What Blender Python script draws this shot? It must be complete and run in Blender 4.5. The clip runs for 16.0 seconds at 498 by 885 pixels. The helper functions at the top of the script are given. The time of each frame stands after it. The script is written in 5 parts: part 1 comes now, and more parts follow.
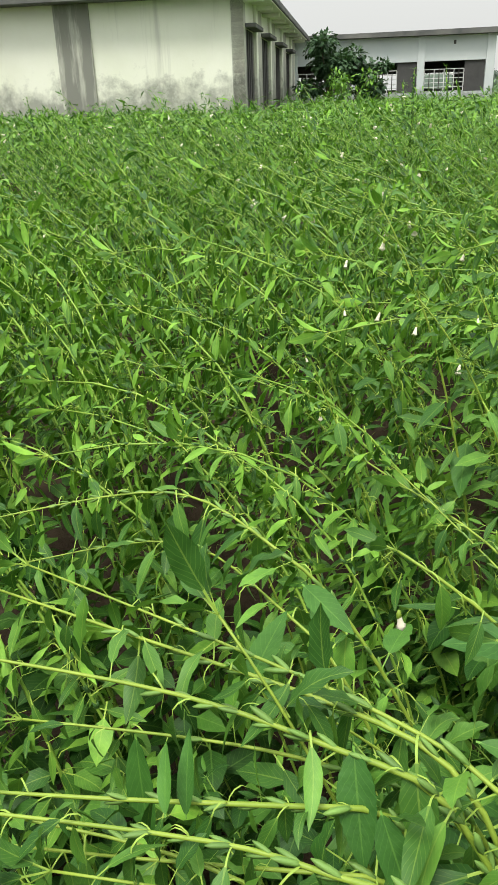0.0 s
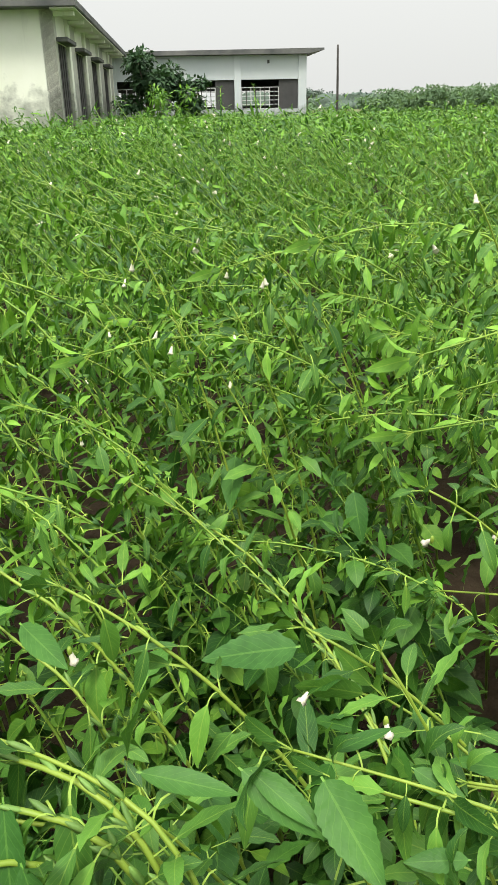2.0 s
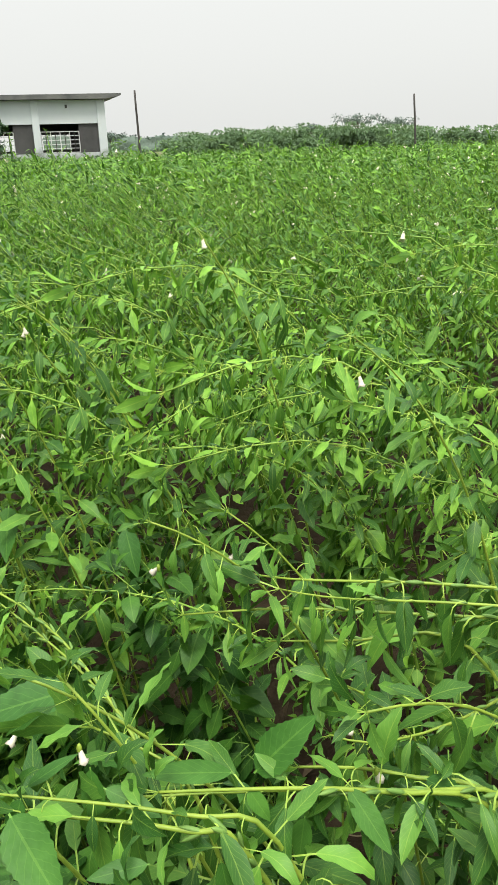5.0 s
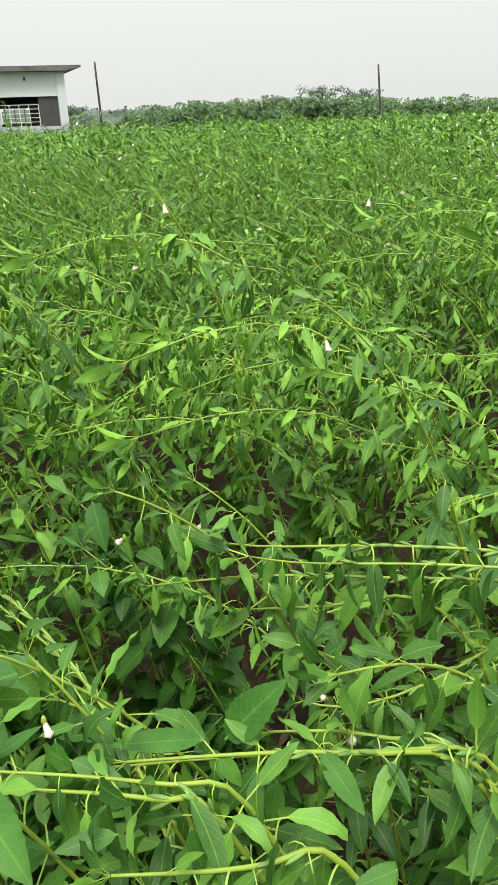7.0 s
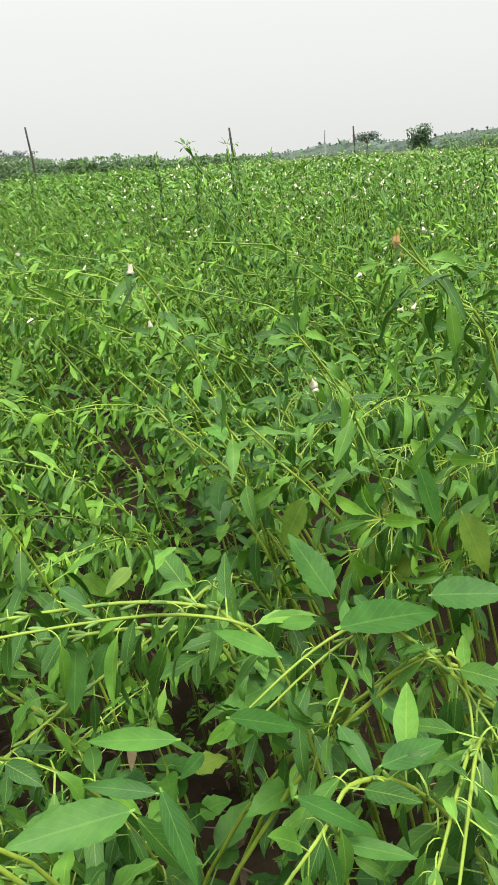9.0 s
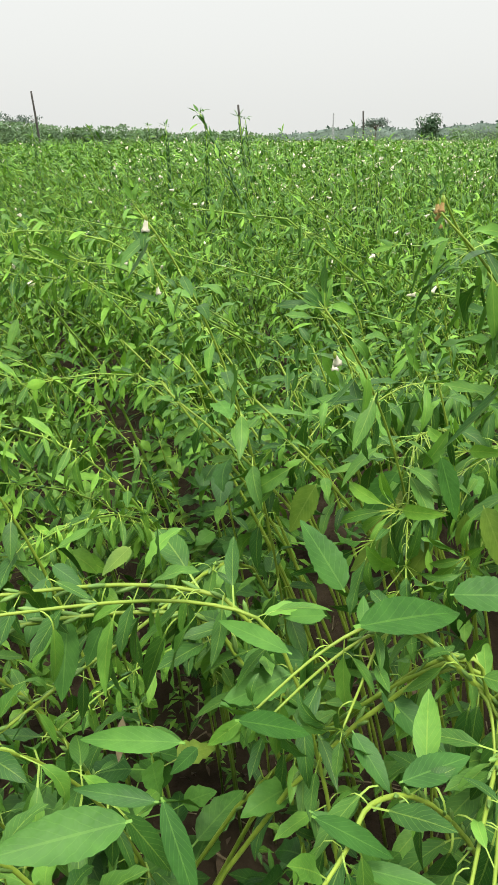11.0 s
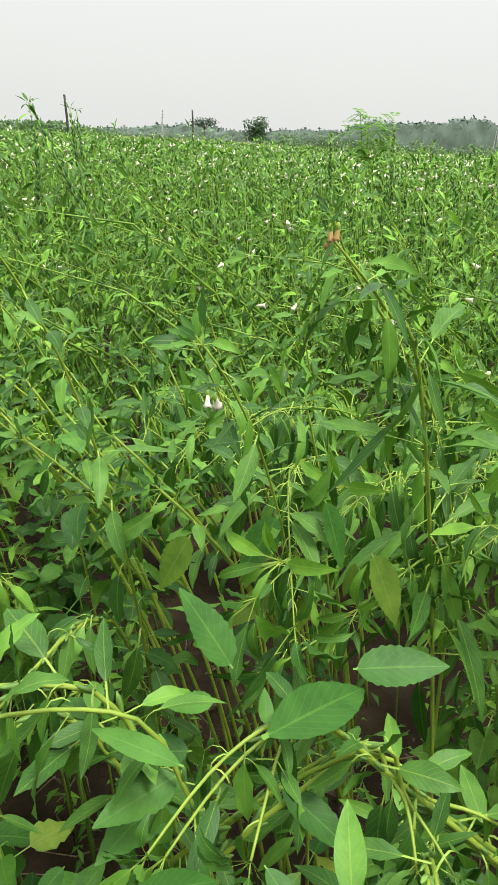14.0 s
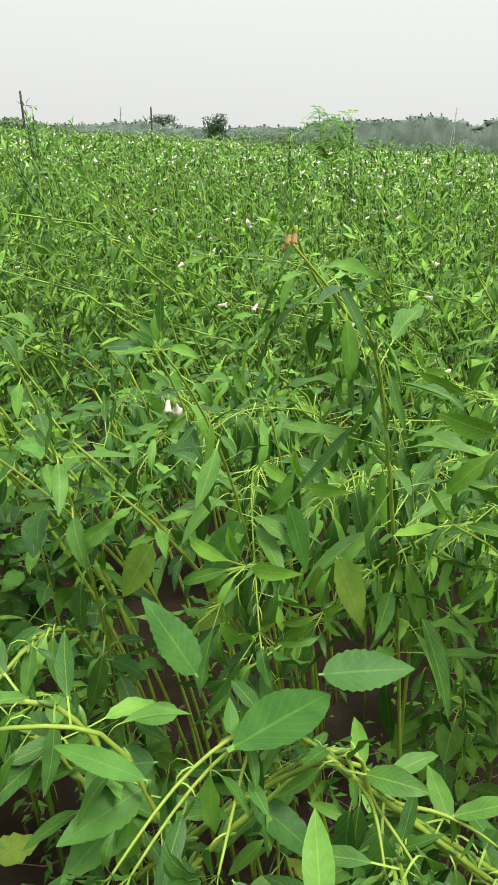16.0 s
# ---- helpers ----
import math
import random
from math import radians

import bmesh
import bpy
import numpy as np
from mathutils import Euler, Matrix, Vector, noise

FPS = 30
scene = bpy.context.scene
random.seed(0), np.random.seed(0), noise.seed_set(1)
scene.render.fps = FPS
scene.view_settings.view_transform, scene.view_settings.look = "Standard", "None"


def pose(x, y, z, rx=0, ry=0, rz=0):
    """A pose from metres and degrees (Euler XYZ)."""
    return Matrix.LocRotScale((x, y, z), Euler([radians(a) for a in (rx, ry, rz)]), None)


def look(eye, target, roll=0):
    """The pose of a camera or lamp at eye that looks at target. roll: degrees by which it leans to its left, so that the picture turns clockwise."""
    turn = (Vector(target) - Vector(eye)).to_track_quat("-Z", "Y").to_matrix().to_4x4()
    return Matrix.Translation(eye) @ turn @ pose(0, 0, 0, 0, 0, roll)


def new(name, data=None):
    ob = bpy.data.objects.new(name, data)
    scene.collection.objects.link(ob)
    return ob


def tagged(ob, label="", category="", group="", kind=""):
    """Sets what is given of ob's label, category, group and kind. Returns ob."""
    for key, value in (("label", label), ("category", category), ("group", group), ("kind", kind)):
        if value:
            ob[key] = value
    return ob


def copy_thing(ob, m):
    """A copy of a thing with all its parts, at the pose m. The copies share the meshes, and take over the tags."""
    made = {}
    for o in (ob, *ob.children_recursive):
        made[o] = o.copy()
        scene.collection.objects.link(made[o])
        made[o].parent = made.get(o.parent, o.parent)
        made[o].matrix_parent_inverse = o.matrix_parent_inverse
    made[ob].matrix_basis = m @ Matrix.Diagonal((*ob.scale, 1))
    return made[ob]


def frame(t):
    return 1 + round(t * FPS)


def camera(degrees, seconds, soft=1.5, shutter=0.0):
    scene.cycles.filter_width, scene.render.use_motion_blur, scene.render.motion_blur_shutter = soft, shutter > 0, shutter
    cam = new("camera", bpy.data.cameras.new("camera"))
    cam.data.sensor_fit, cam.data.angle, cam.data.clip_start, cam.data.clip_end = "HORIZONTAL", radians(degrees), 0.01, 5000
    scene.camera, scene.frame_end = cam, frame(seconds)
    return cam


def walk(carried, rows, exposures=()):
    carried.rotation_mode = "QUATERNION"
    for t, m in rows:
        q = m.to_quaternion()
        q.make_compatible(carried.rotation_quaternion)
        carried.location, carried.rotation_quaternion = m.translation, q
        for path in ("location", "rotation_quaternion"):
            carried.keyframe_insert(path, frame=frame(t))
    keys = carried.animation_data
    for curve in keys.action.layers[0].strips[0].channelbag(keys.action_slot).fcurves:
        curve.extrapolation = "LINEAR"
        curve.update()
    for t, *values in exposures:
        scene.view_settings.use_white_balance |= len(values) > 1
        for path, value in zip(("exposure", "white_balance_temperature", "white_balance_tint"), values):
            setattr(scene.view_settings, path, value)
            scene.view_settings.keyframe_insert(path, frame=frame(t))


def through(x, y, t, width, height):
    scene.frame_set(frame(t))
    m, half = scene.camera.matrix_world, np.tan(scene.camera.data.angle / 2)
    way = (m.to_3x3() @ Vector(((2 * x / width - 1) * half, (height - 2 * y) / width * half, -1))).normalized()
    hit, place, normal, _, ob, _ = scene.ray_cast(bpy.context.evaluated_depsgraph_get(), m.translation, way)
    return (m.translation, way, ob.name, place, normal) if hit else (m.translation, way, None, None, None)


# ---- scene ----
cam = camera(36.26, 16.0, 1.15)
# seconds, eye x y z, heading, tilt, roll
ROWS = [
    (0.0, 0.0001, 0.0000, 1.4502, -2.687, -24.450, -2.009),
    (0.5, 0.0380, -0.0105, 1.4461, -8.821, -24.728, -1.041),
    (1.0, 0.0821, -0.0033, 1.4510, -11.606, -24.243, -1.028),
    (1.5, 0.1096, -0.0044, 1.4543, -12.751, -23.892, -1.049),
    (2.0, 0.1245, -0.0116, 1.4565, -15.066, -23.789, -1.170),
    (2.5, 0.1412, -0.0309, 1.4686, -18.790, -21.787, -0.884),
    (3.0, 0.1766, -0.0547, 1.4732, -23.904, -21.524, -1.653),
    (3.5, 0.2017, -0.0740, 1.4756, -27.845, -20.941, -1.745),
    (3.7, 0.2040, -0.0761, 1.4765, -27.934, -20.775, -1.750),
    (5.8, 0.2161, -0.0844, 1.4653, -29.644, -21.799, -2.326),
    (6.0, 0.2180, -0.0885, 1.4664, -30.004, -21.687, -2.497),
    (6.5, 0.2160, -0.0838, 1.4638, -30.136, -22.177, -2.198),
    (7.0, 0.2174, -0.0732, 1.4537, -30.717, -23.182, -2.160),
    (7.5, 0.2512, -0.0974, 1.4598, -37.071, -22.223, -2.324),
    (8.0, 0.3034, -0.1471, 1.4626, -46.586, -21.867, -2.106),
    (8.5, 0.3454, -0.1741, 1.4593, -53.009, -20.807, -1.685),
    (9.0, 0.3572, -0.1910, 1.4535, -53.809, -20.470, -3.930),
    (9.5, 0.3590, -0.1833, 1.4449, -52.609, -21.260, -4.406),
    (9.7, 0.3548, -0.1801, 1.4465, -52.187, -21.212, -4.150),
    (11.8, 0.4099, -0.0629, 1.4241, -56.036, -22.169, 1.228),
    (12.0, 0.4156, -0.0344, 1.4275, -56.542, -22.415, 0.506),
    (12.5, 0.4312, -0.0097, 1.4259, -59.828, -22.650, 2.461),
    (13.0, 0.4451, -0.0375, 1.4357, -63.551, -21.682, 2.762),
    (13.5, 0.4535, -0.0570, 1.4377, -66.149, -21.838, 2.784),
    (14.0, 0.4581, -0.0593, 1.4391, -67.790, -21.762, 3.212),
    (14.5, 0.4625, -0.0608, 1.4392, -68.855, -21.912, 2.784),
    (15.0, 0.4676, -0.0611, 1.4400, -69.902, -21.830, 2.893),
    (15.5, 0.4700, -0.0581, 1.4409, -70.814, -21.633, 3.374),
    (16.0, 0.4671, -0.0587, 1.4427, -70.634, -21.808, 3.226),
]
walk(cam, [(t, pose(x, y, z, 90 + tilt, 0, head) @ pose(0, 0, 0, 0, 0, roll)) for t, x, y, z, head, tilt, roll in ROWS],
     exposures=((0.0, -0.12), (1.0, -0.05), (2.5, -0.02), (9.0, 0.0), (16.0, -0.02)))

# ---- light: a hazy overcast noon sky, brighter overhead than at the horizon ----
world = bpy.data.worlds.new("sky")
scene.world = world
world.use_nodes = True
wn, wl = world.node_tree.nodes, world.node_tree.links
wn.clear()


sky = wn.new("ShaderNodeTexSky")
sky.sky_type = "NISHITA"
sky.sun_disc = False
sky.sun_elevation, sky.sun_rotation = radians(64), radians(210)
sky.dust_density = 6.0
coord = wn.new("ShaderNodeTexCoord")
split = wn.new("ShaderNodeSeparateXYZ")
wl.new(coord.outputs["Generated"], split.inputs[0])
rise = wn.new("ShaderNodeFloatCurve")
for at, v in ((0.08, 0.262), (0.2, 0.29), (0.45, 0.46)):
    rise.mapping.curves[0].points.new(at, v)
rise.mapping.curves[0].points[0].location = (0.0, 0.245)
rise.mapping.curves[0].points[-1].location = (1.0, 0.76)
rise.mapping.update()
rise.mapping.use_clip = False
wl.new(split.outputs["Z"], rise.inputs["Value"])
lift = wn.new("ShaderNodeMath")
lift.operation = "MULTIPLY"
lift.inputs[1].default_value = 3.5
wl.new(rise.outputs[0], lift.inputs[0])
cloud = wn.new("ShaderNodeMix")
cloud.data_type = "RGBA"
cloud.inputs["Factor"].default_value = 0.93
grey = wn.new("ShaderNodeVectorMath")
grey.operation = "SCALE"
grey.inputs[0].default_value = (0.985, 1.0, 0.97)
wl.new(lift.outputs[0], grey.inputs["Scale"])
blue = wn.new("ShaderNodeVectorMath")
blue.operation = "SCALE"
blue.inputs["Scale"].default_value = 0.1
wl.new(sky.outputs[0], blue.inputs[0])
wl.new(blue.outputs[0], cloud.inputs["A"])
wl.new(grey.outputs[0], cloud.inputs["B"])
back = wn.new("ShaderNodeBackground")
wl.new(cloud.outputs["Result"], back.inputs["Color"])
wout = wn.new("ShaderNodeOutputWorld")
wl.new(back.outputs[0], wout.inputs[0])

sun = new("sun", bpy.data.lights.new("sun", "SUN"))
sun.data.energy, sun.data.angle, sun.data.color = 3.5, radians(15), (1.0, 0.96, 0.88)
sun.matrix_world = look((0, 0, 30), (4.88, 8.45, 10))


# ---- materials ----
def material(name):
    m = bpy.data.materials.new(name)
    m.use_nodes = True
    m.node_tree.nodes.clear()
    return m, m.node_tree.nodes, m.node_tree.links


def ramp(n, l, source, stops):
    r = n.new("ShaderNodeValToRGB")
    e = r.color_ramp.elements
    while len(e) < len(stops):
        e.new(0.5)
    for k, (at, c) in zip(e, stops):
        k.position, k.color = at, (*c, 1)
    l.new(source, r.inputs[0])
    return r.outputs[0]


def mixed(n, l, fac, a, b, mode="MIX"):
    m = n.new("ShaderNodeMix")
    m.data_type, m.blend_type = "RGBA", mode
    for sock, v in ((m.inputs["Factor"], fac), (m.inputs["A"], a), (m.inputs["B"], b)):
        if isinstance(v, (int, float)):
            sock.default_value = v
        elif isinstance(v, tuple):
            sock.default_value = (*v, 1)
        else:
            l.new(v, sock)
    return m.outputs["Result"]


def noisy(n, l, scale, detail=4.0, rough=0.6, vector=None):
    t = n.new("ShaderNodeTexNoise")
    t.inputs["Scale"].default_value, t.inputs["Detail"].default_value, t.inputs["Roughness"].default_value = scale, detail, rough
    if vector is None:
        g = n.new("ShaderNodeNewGeometry")
        vector = g.outputs["Position"]
    l.new(vector, t.inputs["Vector"])
    return t.outputs["Fac"]


def calc(n, l, op, a, b=0.0):
    m = n.new("ShaderNodeMath")
    m.operation = op
    for sock, v in ((m.inputs[0], a), (m.inputs[1], b)):
        if isinstance(v, (int, float)):
            sock.default_value = v
        else:
            l.new(v, sock)
    return m.outputs[0]


def surface(n, l, color, rough=0.6, bump=None, strength=0.3, dist=0.01, metal=0.0, spec=0.5):
    p = n.new("ShaderNodeBsdfPrincipled")
    if isinstance(color, tuple):
        p.inputs["Base Color"].default_value = (*color, 1)
    else:
        l.new(color, p.inputs["Base Color"])
    if isinstance(rough, float):
        p.inputs["Roughness"].default_value = rough
    else:
        l.new(rough, p.inputs["Roughness"])
    p.inputs["Metallic"].default_value = metal
    p.inputs["Specular IOR Level"].default_value = spec
    if bump is not None:
        b = n.new("ShaderNodeBump")
        b.inputs["Strength"].default_value, b.inputs["Distance"].default_value = strength, dist
        l.new(bump, b.inputs["Height"])
        l.new(b.outputs[0], p.inputs["Normal"])
    return p


def finish(n, l, shader):
    o = n.new("ShaderNodeOutputMaterial")
    l.new(shader, o.inputs["Surface"])


def leaf_material(name, dark, light, rib, single, through=0.11, spec=0.22):
    """Green leaf: pale midrib and side veins by the leaf's own map, each leaf of its own shade."""
    m, n, l = material(name)
    uv = n.new("ShaderNodeTexCoord")
    sp = n.new("ShaderNodeSeparateXYZ")
    l.new(uv.outputs["UV"], sp.inputs[0])
    off = calc(n, l, "ABSOLUTE", calc(n, l, "SUBTRACT", sp.outputs["X"], 0.5))
    if single:
        which = n.new("ShaderNodeObjectInfo").outputs["Random"]
    else:
        which = n.new("ShaderNodeNewGeometry").outputs["Random Per Island"]
    base = ramp(n, l, which, [(0.0, dark), (0.4, tuple(a * 0.8 + b * 0.2 for a, b in zip(dark, light))), (0.75, tuple(a * 0.45 + b * 0.55 for a, b in zip(dark, light))), (1.0, light)])
    blotch = ramp(n, l, noisy(n, l, 38.0, 3.0), [(0.32, (0.64, 0.72, 0.66)), (0.7, (1.14, 1.1, 1.1))])
    base = mixed(n, l, 1.0, base, blotch, "MULTIPLY")
    vein = calc(n, l, "PINGPONG", calc(n, l, "ADD", calc(n, l, "MULTIPLY", sp.outputs["Y"], 9.0), calc(n, l, "MULTIPLY", off, -5.0)), 0.5)
    vein = calc(n, l, "LESS_THAN", vein, 0.06)
    ribm = calc(n, l, "LESS_THAN", off, 0.028)
    base = mixed(n, l, calc(n, l, "MULTIPLY", vein, 0.13), base, rib)
    stalk = calc(n, l, "LESS_THAN", sp.outputs["Y"], 0.012)
    base = mixed(n, l, calc(n, l, "MULTIPLY", ribm, calc(n, l, "ADD", calc(n, l, "MULTIPLY", stalk, 0.6), 0.28)), base, rib)
    p = surface(n, l, base, 0.5, calc(n, l, "ADD", calc(n, l, "MULTIPLY", vein, -1.0), noisy(n, l, 160.0, 2.0)), 0.25, 0.002, spec=spec)
    t = n.new("ShaderNodeBsdfTranslucent")
    l.new(mixed(n, l, 1.0, base, (1.25, 1.35, 0.6), "MULTIPLY"), t.inputs["Color"])
    mx = n.new("ShaderNodeMixShader")
    mx.inputs[0].default_value = through
    l.new(p.outputs[0], mx.inputs[1])
    l.new(t.outputs[0], mx.inputs[2])
    finish(n, l, mx.outputs[0])
    return m


def plain(name, a, b, scale, rough=0.6, bump=0.2, dist=0.003, spec=0.4, single=False):
    m, n, l = material(name)
    c = ramp(n, l, noisy(n, l, scale, 5.0), [(0.3, a), (0.7, b)])
    if single:
        r = n.new("ShaderNodeObjectInfo").outputs["Random"]
        c = mixed(n, l, 1.0, c, ramp(n, l, r, [(0, (0.8, 0.8, 0.8)), (1, (1.15, 1.15, 1.1))]), "MULTIPLY")
    finish(n, l, surface(n, l, c, rough, noisy(n, l, scale * 4, 4.0), bump, dist, spec=spec).outputs[0])
    return m


LEAF = leaf_material("sesame_leaf", (0.028, 0.098, 0.015), (0.145, 0.325, 0.043), (0.31, 0.45, 0.075), True, 0.14, 0.28)
LEAF_FIELD = leaf_material("sesame_leaf_field", (0.034, 0.115, 0.016), (0.225, 0.455, 0.052), (0.36, 0.49, 0.08), False, 0.14, 0.24)
LEAF_BROAD = leaf_material("sesame_broad_leaf", (0.026, 0.09, 0.016), (0.095, 0.24, 0.034), (0.16, 0.31, 0.05), True)
LEAF_FRESH = leaf_material("fresh_broad_leaf", (0.034, 0.115, 0.018), (0.082, 0.215, 0.03), (0.15, 0.31, 0.05), True)
# lower leaves' own darker green, with the trough's shade added to the colour
LEAF_LOW_SHADE = leaf_material("lower_broad_leaf_with_shade", (0.018, 0.068, 0.01), (0.07, 0.19, 0.02), (0.16, 0.3, 0.05), False)
STRAW = plain("dry_straw", (0.14, 0.11, 0.06), (0.26, 0.21, 0.12), 40.0, 0.8)
DRY = plain("dry_leaf", (0.05, 0.035, 0.02), (0.13, 0.09, 0.05), 60.0, 0.85)
LEAF_OLD = leaf_material("yellowing_leaf", (0.1, 0.185, 0.022), (0.19, 0.25, 0.035), (0.2, 0.28, 0.06), True)
STEM = plain("sesame_stem", (0.16, 0.25, 0.026), (0.27, 0.37, 0.045), 30.0, 0.5)
STEM_FIELD = plain("sesame_stem_field", (0.14, 0.27, 0.03), (0.25, 0.39, 0.05), 12.0, 0.55)
POD = plain("sesame_pod", (0.1, 0.2, 0.04), (0.17, 0.3, 0.065), 60.0, 0.55, single=True)
# field pods: darker than near ones, cluster shadows put into colour and size
POD_FIELD_SHADOWED = plain("sesame_pod_field_shadowed", (0.03, 0.085, 0.02), (0.06, 0.15, 0.035), 9.0, 0.6)
PETAL = plain("sesame_petal", (0.62, 0.56, 0.46), (0.78, 0.75, 0.58), 90.0, 0.5)
WILTED = plain("wilted_petal", (0.3, 0.18, 0.06), (0.46, 0.31, 0.12), 90.0, 0.7)
TREE_LEAF = leaf_material("tree_leaf", (0.036, 0.08, 0.038), (0.072, 0.135, 0.06), (0.08, 0.16, 0.06), False)
# belt and bush leaves, lightened and greyed to carry haze in the colour
HAZED_HEDGE_LEAF = leaf_material("hazed_hedge_leaf", (0.14, 0.215, 0.125), (0.195, 0.295, 0.165), (0.17, 0.26, 0.14), False, 0.2, 0.05)
# pale grey-green: the haze of distance is mixed into this leaf colour
HAZED_FAR_LEAF = leaf_material("hazed_far_tree_leaf", (0.125, 0.165, 0.14), (0.19, 0.235, 0.2), (0.17, 0.215, 0.185), False, 0.0, 0.0)
FEATHER = leaf_material("feathery_leaf", (0.18, 0.36, 0.085), (0.28, 0.48, 0.13), (0.25, 0.4, 0.15), False, 0.35)
BARK = plain("bark", (0.07, 0.055, 0.04), (0.14, 0.11, 0.085), 14.0, 0.9, 0.6, 0.01)
POLE = plain("weathered_pole", (0.035, 0.032, 0.03), (0.07, 0.065, 0.06), 9.0, 0.85, 0.4)
STEEL = plain("pale_galvanised_steel", (0.3, 0.31, 0.32), (0.36, 0.37, 0.38), 3.0, 0.6)
BAR = plain("window_grille_paint", (0.45, 0.46, 0.46), (0.6, 0.61, 0.6), 7.0, 0.6)
# dark plaster: the shade inside rooms and openings is put into its colour
INNER_SHADE = plain("inner_shade_plaster", (0.05, 0.05, 0.05), (0.08, 0.08, 0.078), 2.0, 0.9)
SLAB = plain("stained_concrete", (0.07, 0.075, 0.075), (0.17, 0.17, 0.16), 1.4, 0.85, 0.4, 0.01)


def soil_material():
    m, n, l = material("field_soil")
    # brown soil, kept darker so its colour carries shade from the crop above
    c = ramp(n, l, noisy(n, l, 3.0, 8.0, 0.7), [(0.3, (0.018, 0.012, 0.008)), (0.52, (0.045, 0.032, 0.02)), (0.78, (0.11, 0.08, 0.052))])
    g = ramp(n, l, noisy(n, l, 0.12, 5.0), [(0.4, (0.10, 0.13, 0.05)), (0.62, (0.16, 0.145, 0.09))])
    geo = n.new("ShaderNodeNewGeometry")
    ln = n.new("ShaderNodeVectorMath")
    ln.operation = "LENGTH"
    l.new(geo.outputs["Position"], ln.inputs[0])
    far = n.new("ShaderNodeMapRange")
    far.inputs["From Min"].default_value, far.inputs["From Max"].default_value = 16.0, 40.0
    l.new(ln.outputs["Value"], far.inputs["Value"])
    c = mixed(n, l, far.outputs[0], c, g)
    finish(n, l, surface(n, l, c, 0.95, noisy(n, l, 22.0, 8.0, 0.7), 0.8, 0.03, spec=0.1).outputs[0])
    return m


def plaster_material(name, base, green, low, high, streaks=True, run_scale=(3.0, 3.0, 0.18), run_from=0.58, run_mix=0.3):
    """Limewashed plaster with damp, mould rising from the ground and runs under the eaves."""
    m, n, l = material(name)
    geo = n.new("ShaderNodeNewGeometry")
    sp = n.new("ShaderNodeSeparateXYZ")
    l.new(geo.outputs["Position"], sp.inputs[0])
    c = mixed(n, l, ramp(n, l, noisy(n, l, 0.7, 6.0), [(0.35, (0, 0, 0)), (0.75, (1, 1, 1))]), base, green)
    # mould low on the wall
    rise = n.new("ShaderNodeMapRange")
    rise.inputs["From Min"].default_value, rise.inputs["From Max"].default_value = low, high
    rise.inputs["To Min"].default_value, rise.inputs["To Max"].default_value = 0.62, 0.0
    l.new(sp.outputs["Z"], rise.inputs["Value"])
    spots = noisy(n, l, 2.6, 9.0, 0.72)
    damp = ramp(n, l, calc(n, l, "ADD", calc(n, l, "MULTIPLY", spots, 0.9), calc(n, l, "SUBTRACT", rise.outputs[0], 0.42)), [(0.25, (0, 0, 0)), (0.5, (1, 1, 1))])
    c = mixed(n, l, calc(n, l, "MULTIPLY", damp, 0.7), c, (0.13, 0.14, 0.12))
    if streaks:
        st = n.new("ShaderNodeMapping")
        st.inputs["Scale"].default_value = run_scale
        l.new(geo.outputs["Position"], st.inputs["Vector"])
        run = ramp(n, l, noisy(n, l, 1.0, 6.0, 0.6, st.outputs[0]), [(run_from, (0, 0, 0)), (run_from + 0.14, (1, 1, 1))])
        c = mixed(n, l, calc(n, l, "MULTIPLY", run, run_mix), c, (0.17, 0.175, 0.155))
    finish(n, l, surface(n, l, c, 0.9, noisy(n, l, 18.0, 6.0), 0.25, 0.01, spec=0.2).outputs[0])
    return m


SOIL = soil_material()
LIME = plaster_material("limewashed_plaster", (0.8, 0.82, 0.71), (0.71, 0.74, 0.6), 1.0, 2.4)
MOULD = plaster_material("mouldy_plaster", (0.5, 0.5, 0.43), (0.4, 0.41, 0.35), 0.9, 3.0)
STAIN = plaster_material("streaked_plaster", (0.55, 0.56, 0.48), (0.45, 0.46, 0.4), 0.9, 1.5, True, (3.6, 3.6, 0.45), 0.42, 0.85)
GREYWASH = plaster_material("grey_washed_plaster", (0.5, 0.55, 0.56), (0.58, 0.62, 0.62), 0.9, 1.9, False)


# ---- mesh helpers ----
def mesh_object(name, verts, faces, mat, parent=None, label="", uvs=None, smooth=False):
    me = bpy.data.meshes.new(name)
    me.from_pydata([tuple(v) for v in verts], [], [tuple(f) for f in faces])
    if uvs is not None:
        layer = me.uv_layers.new(name="UVMap")
        idx = np.empty(len(me.loops), np.int32)
        me.loops.foreach_get("vertex_index", idx)
        layer.data.foreach_set("uv", np.asarray(uvs, np.float32)[idx].ravel())
    if smooth:
        me.polygons.foreach_set("use_smooth", np.ones(len(me.polygons), bool))
    me.materials.append(mat)
    ob = new(name, me)
    ob.parent = parent
    if label:
        ob["label"] = label
    return ob


def part(name, bm, mat, parent=None, label=""):
    me = bpy.data.meshes.new(name)
    bm.to_mesh(me)
    bm.free()
    me.materials.append(mat)
    ob = new(name, me)
    ob.parent = parent
    if label:
        ob["label"] = label
    return ob


def slab(bm, lo, hi, bevel=0.0):
    lo, hi = Vector(lo), Vector(hi)
    r = bmesh.ops.create_cube(bm, size=1.0, matrix=Matrix.Translation((lo + hi) / 2) @ Matrix.Diagonal((*(hi - lo), 1)))
    if bevel:
        es = list({e for v in r["verts"] for e in v.link_edges})
        bmesh.ops.bevel(bm, geom=es, offset=bevel, segments=1, affect="EDGES")
    return bm


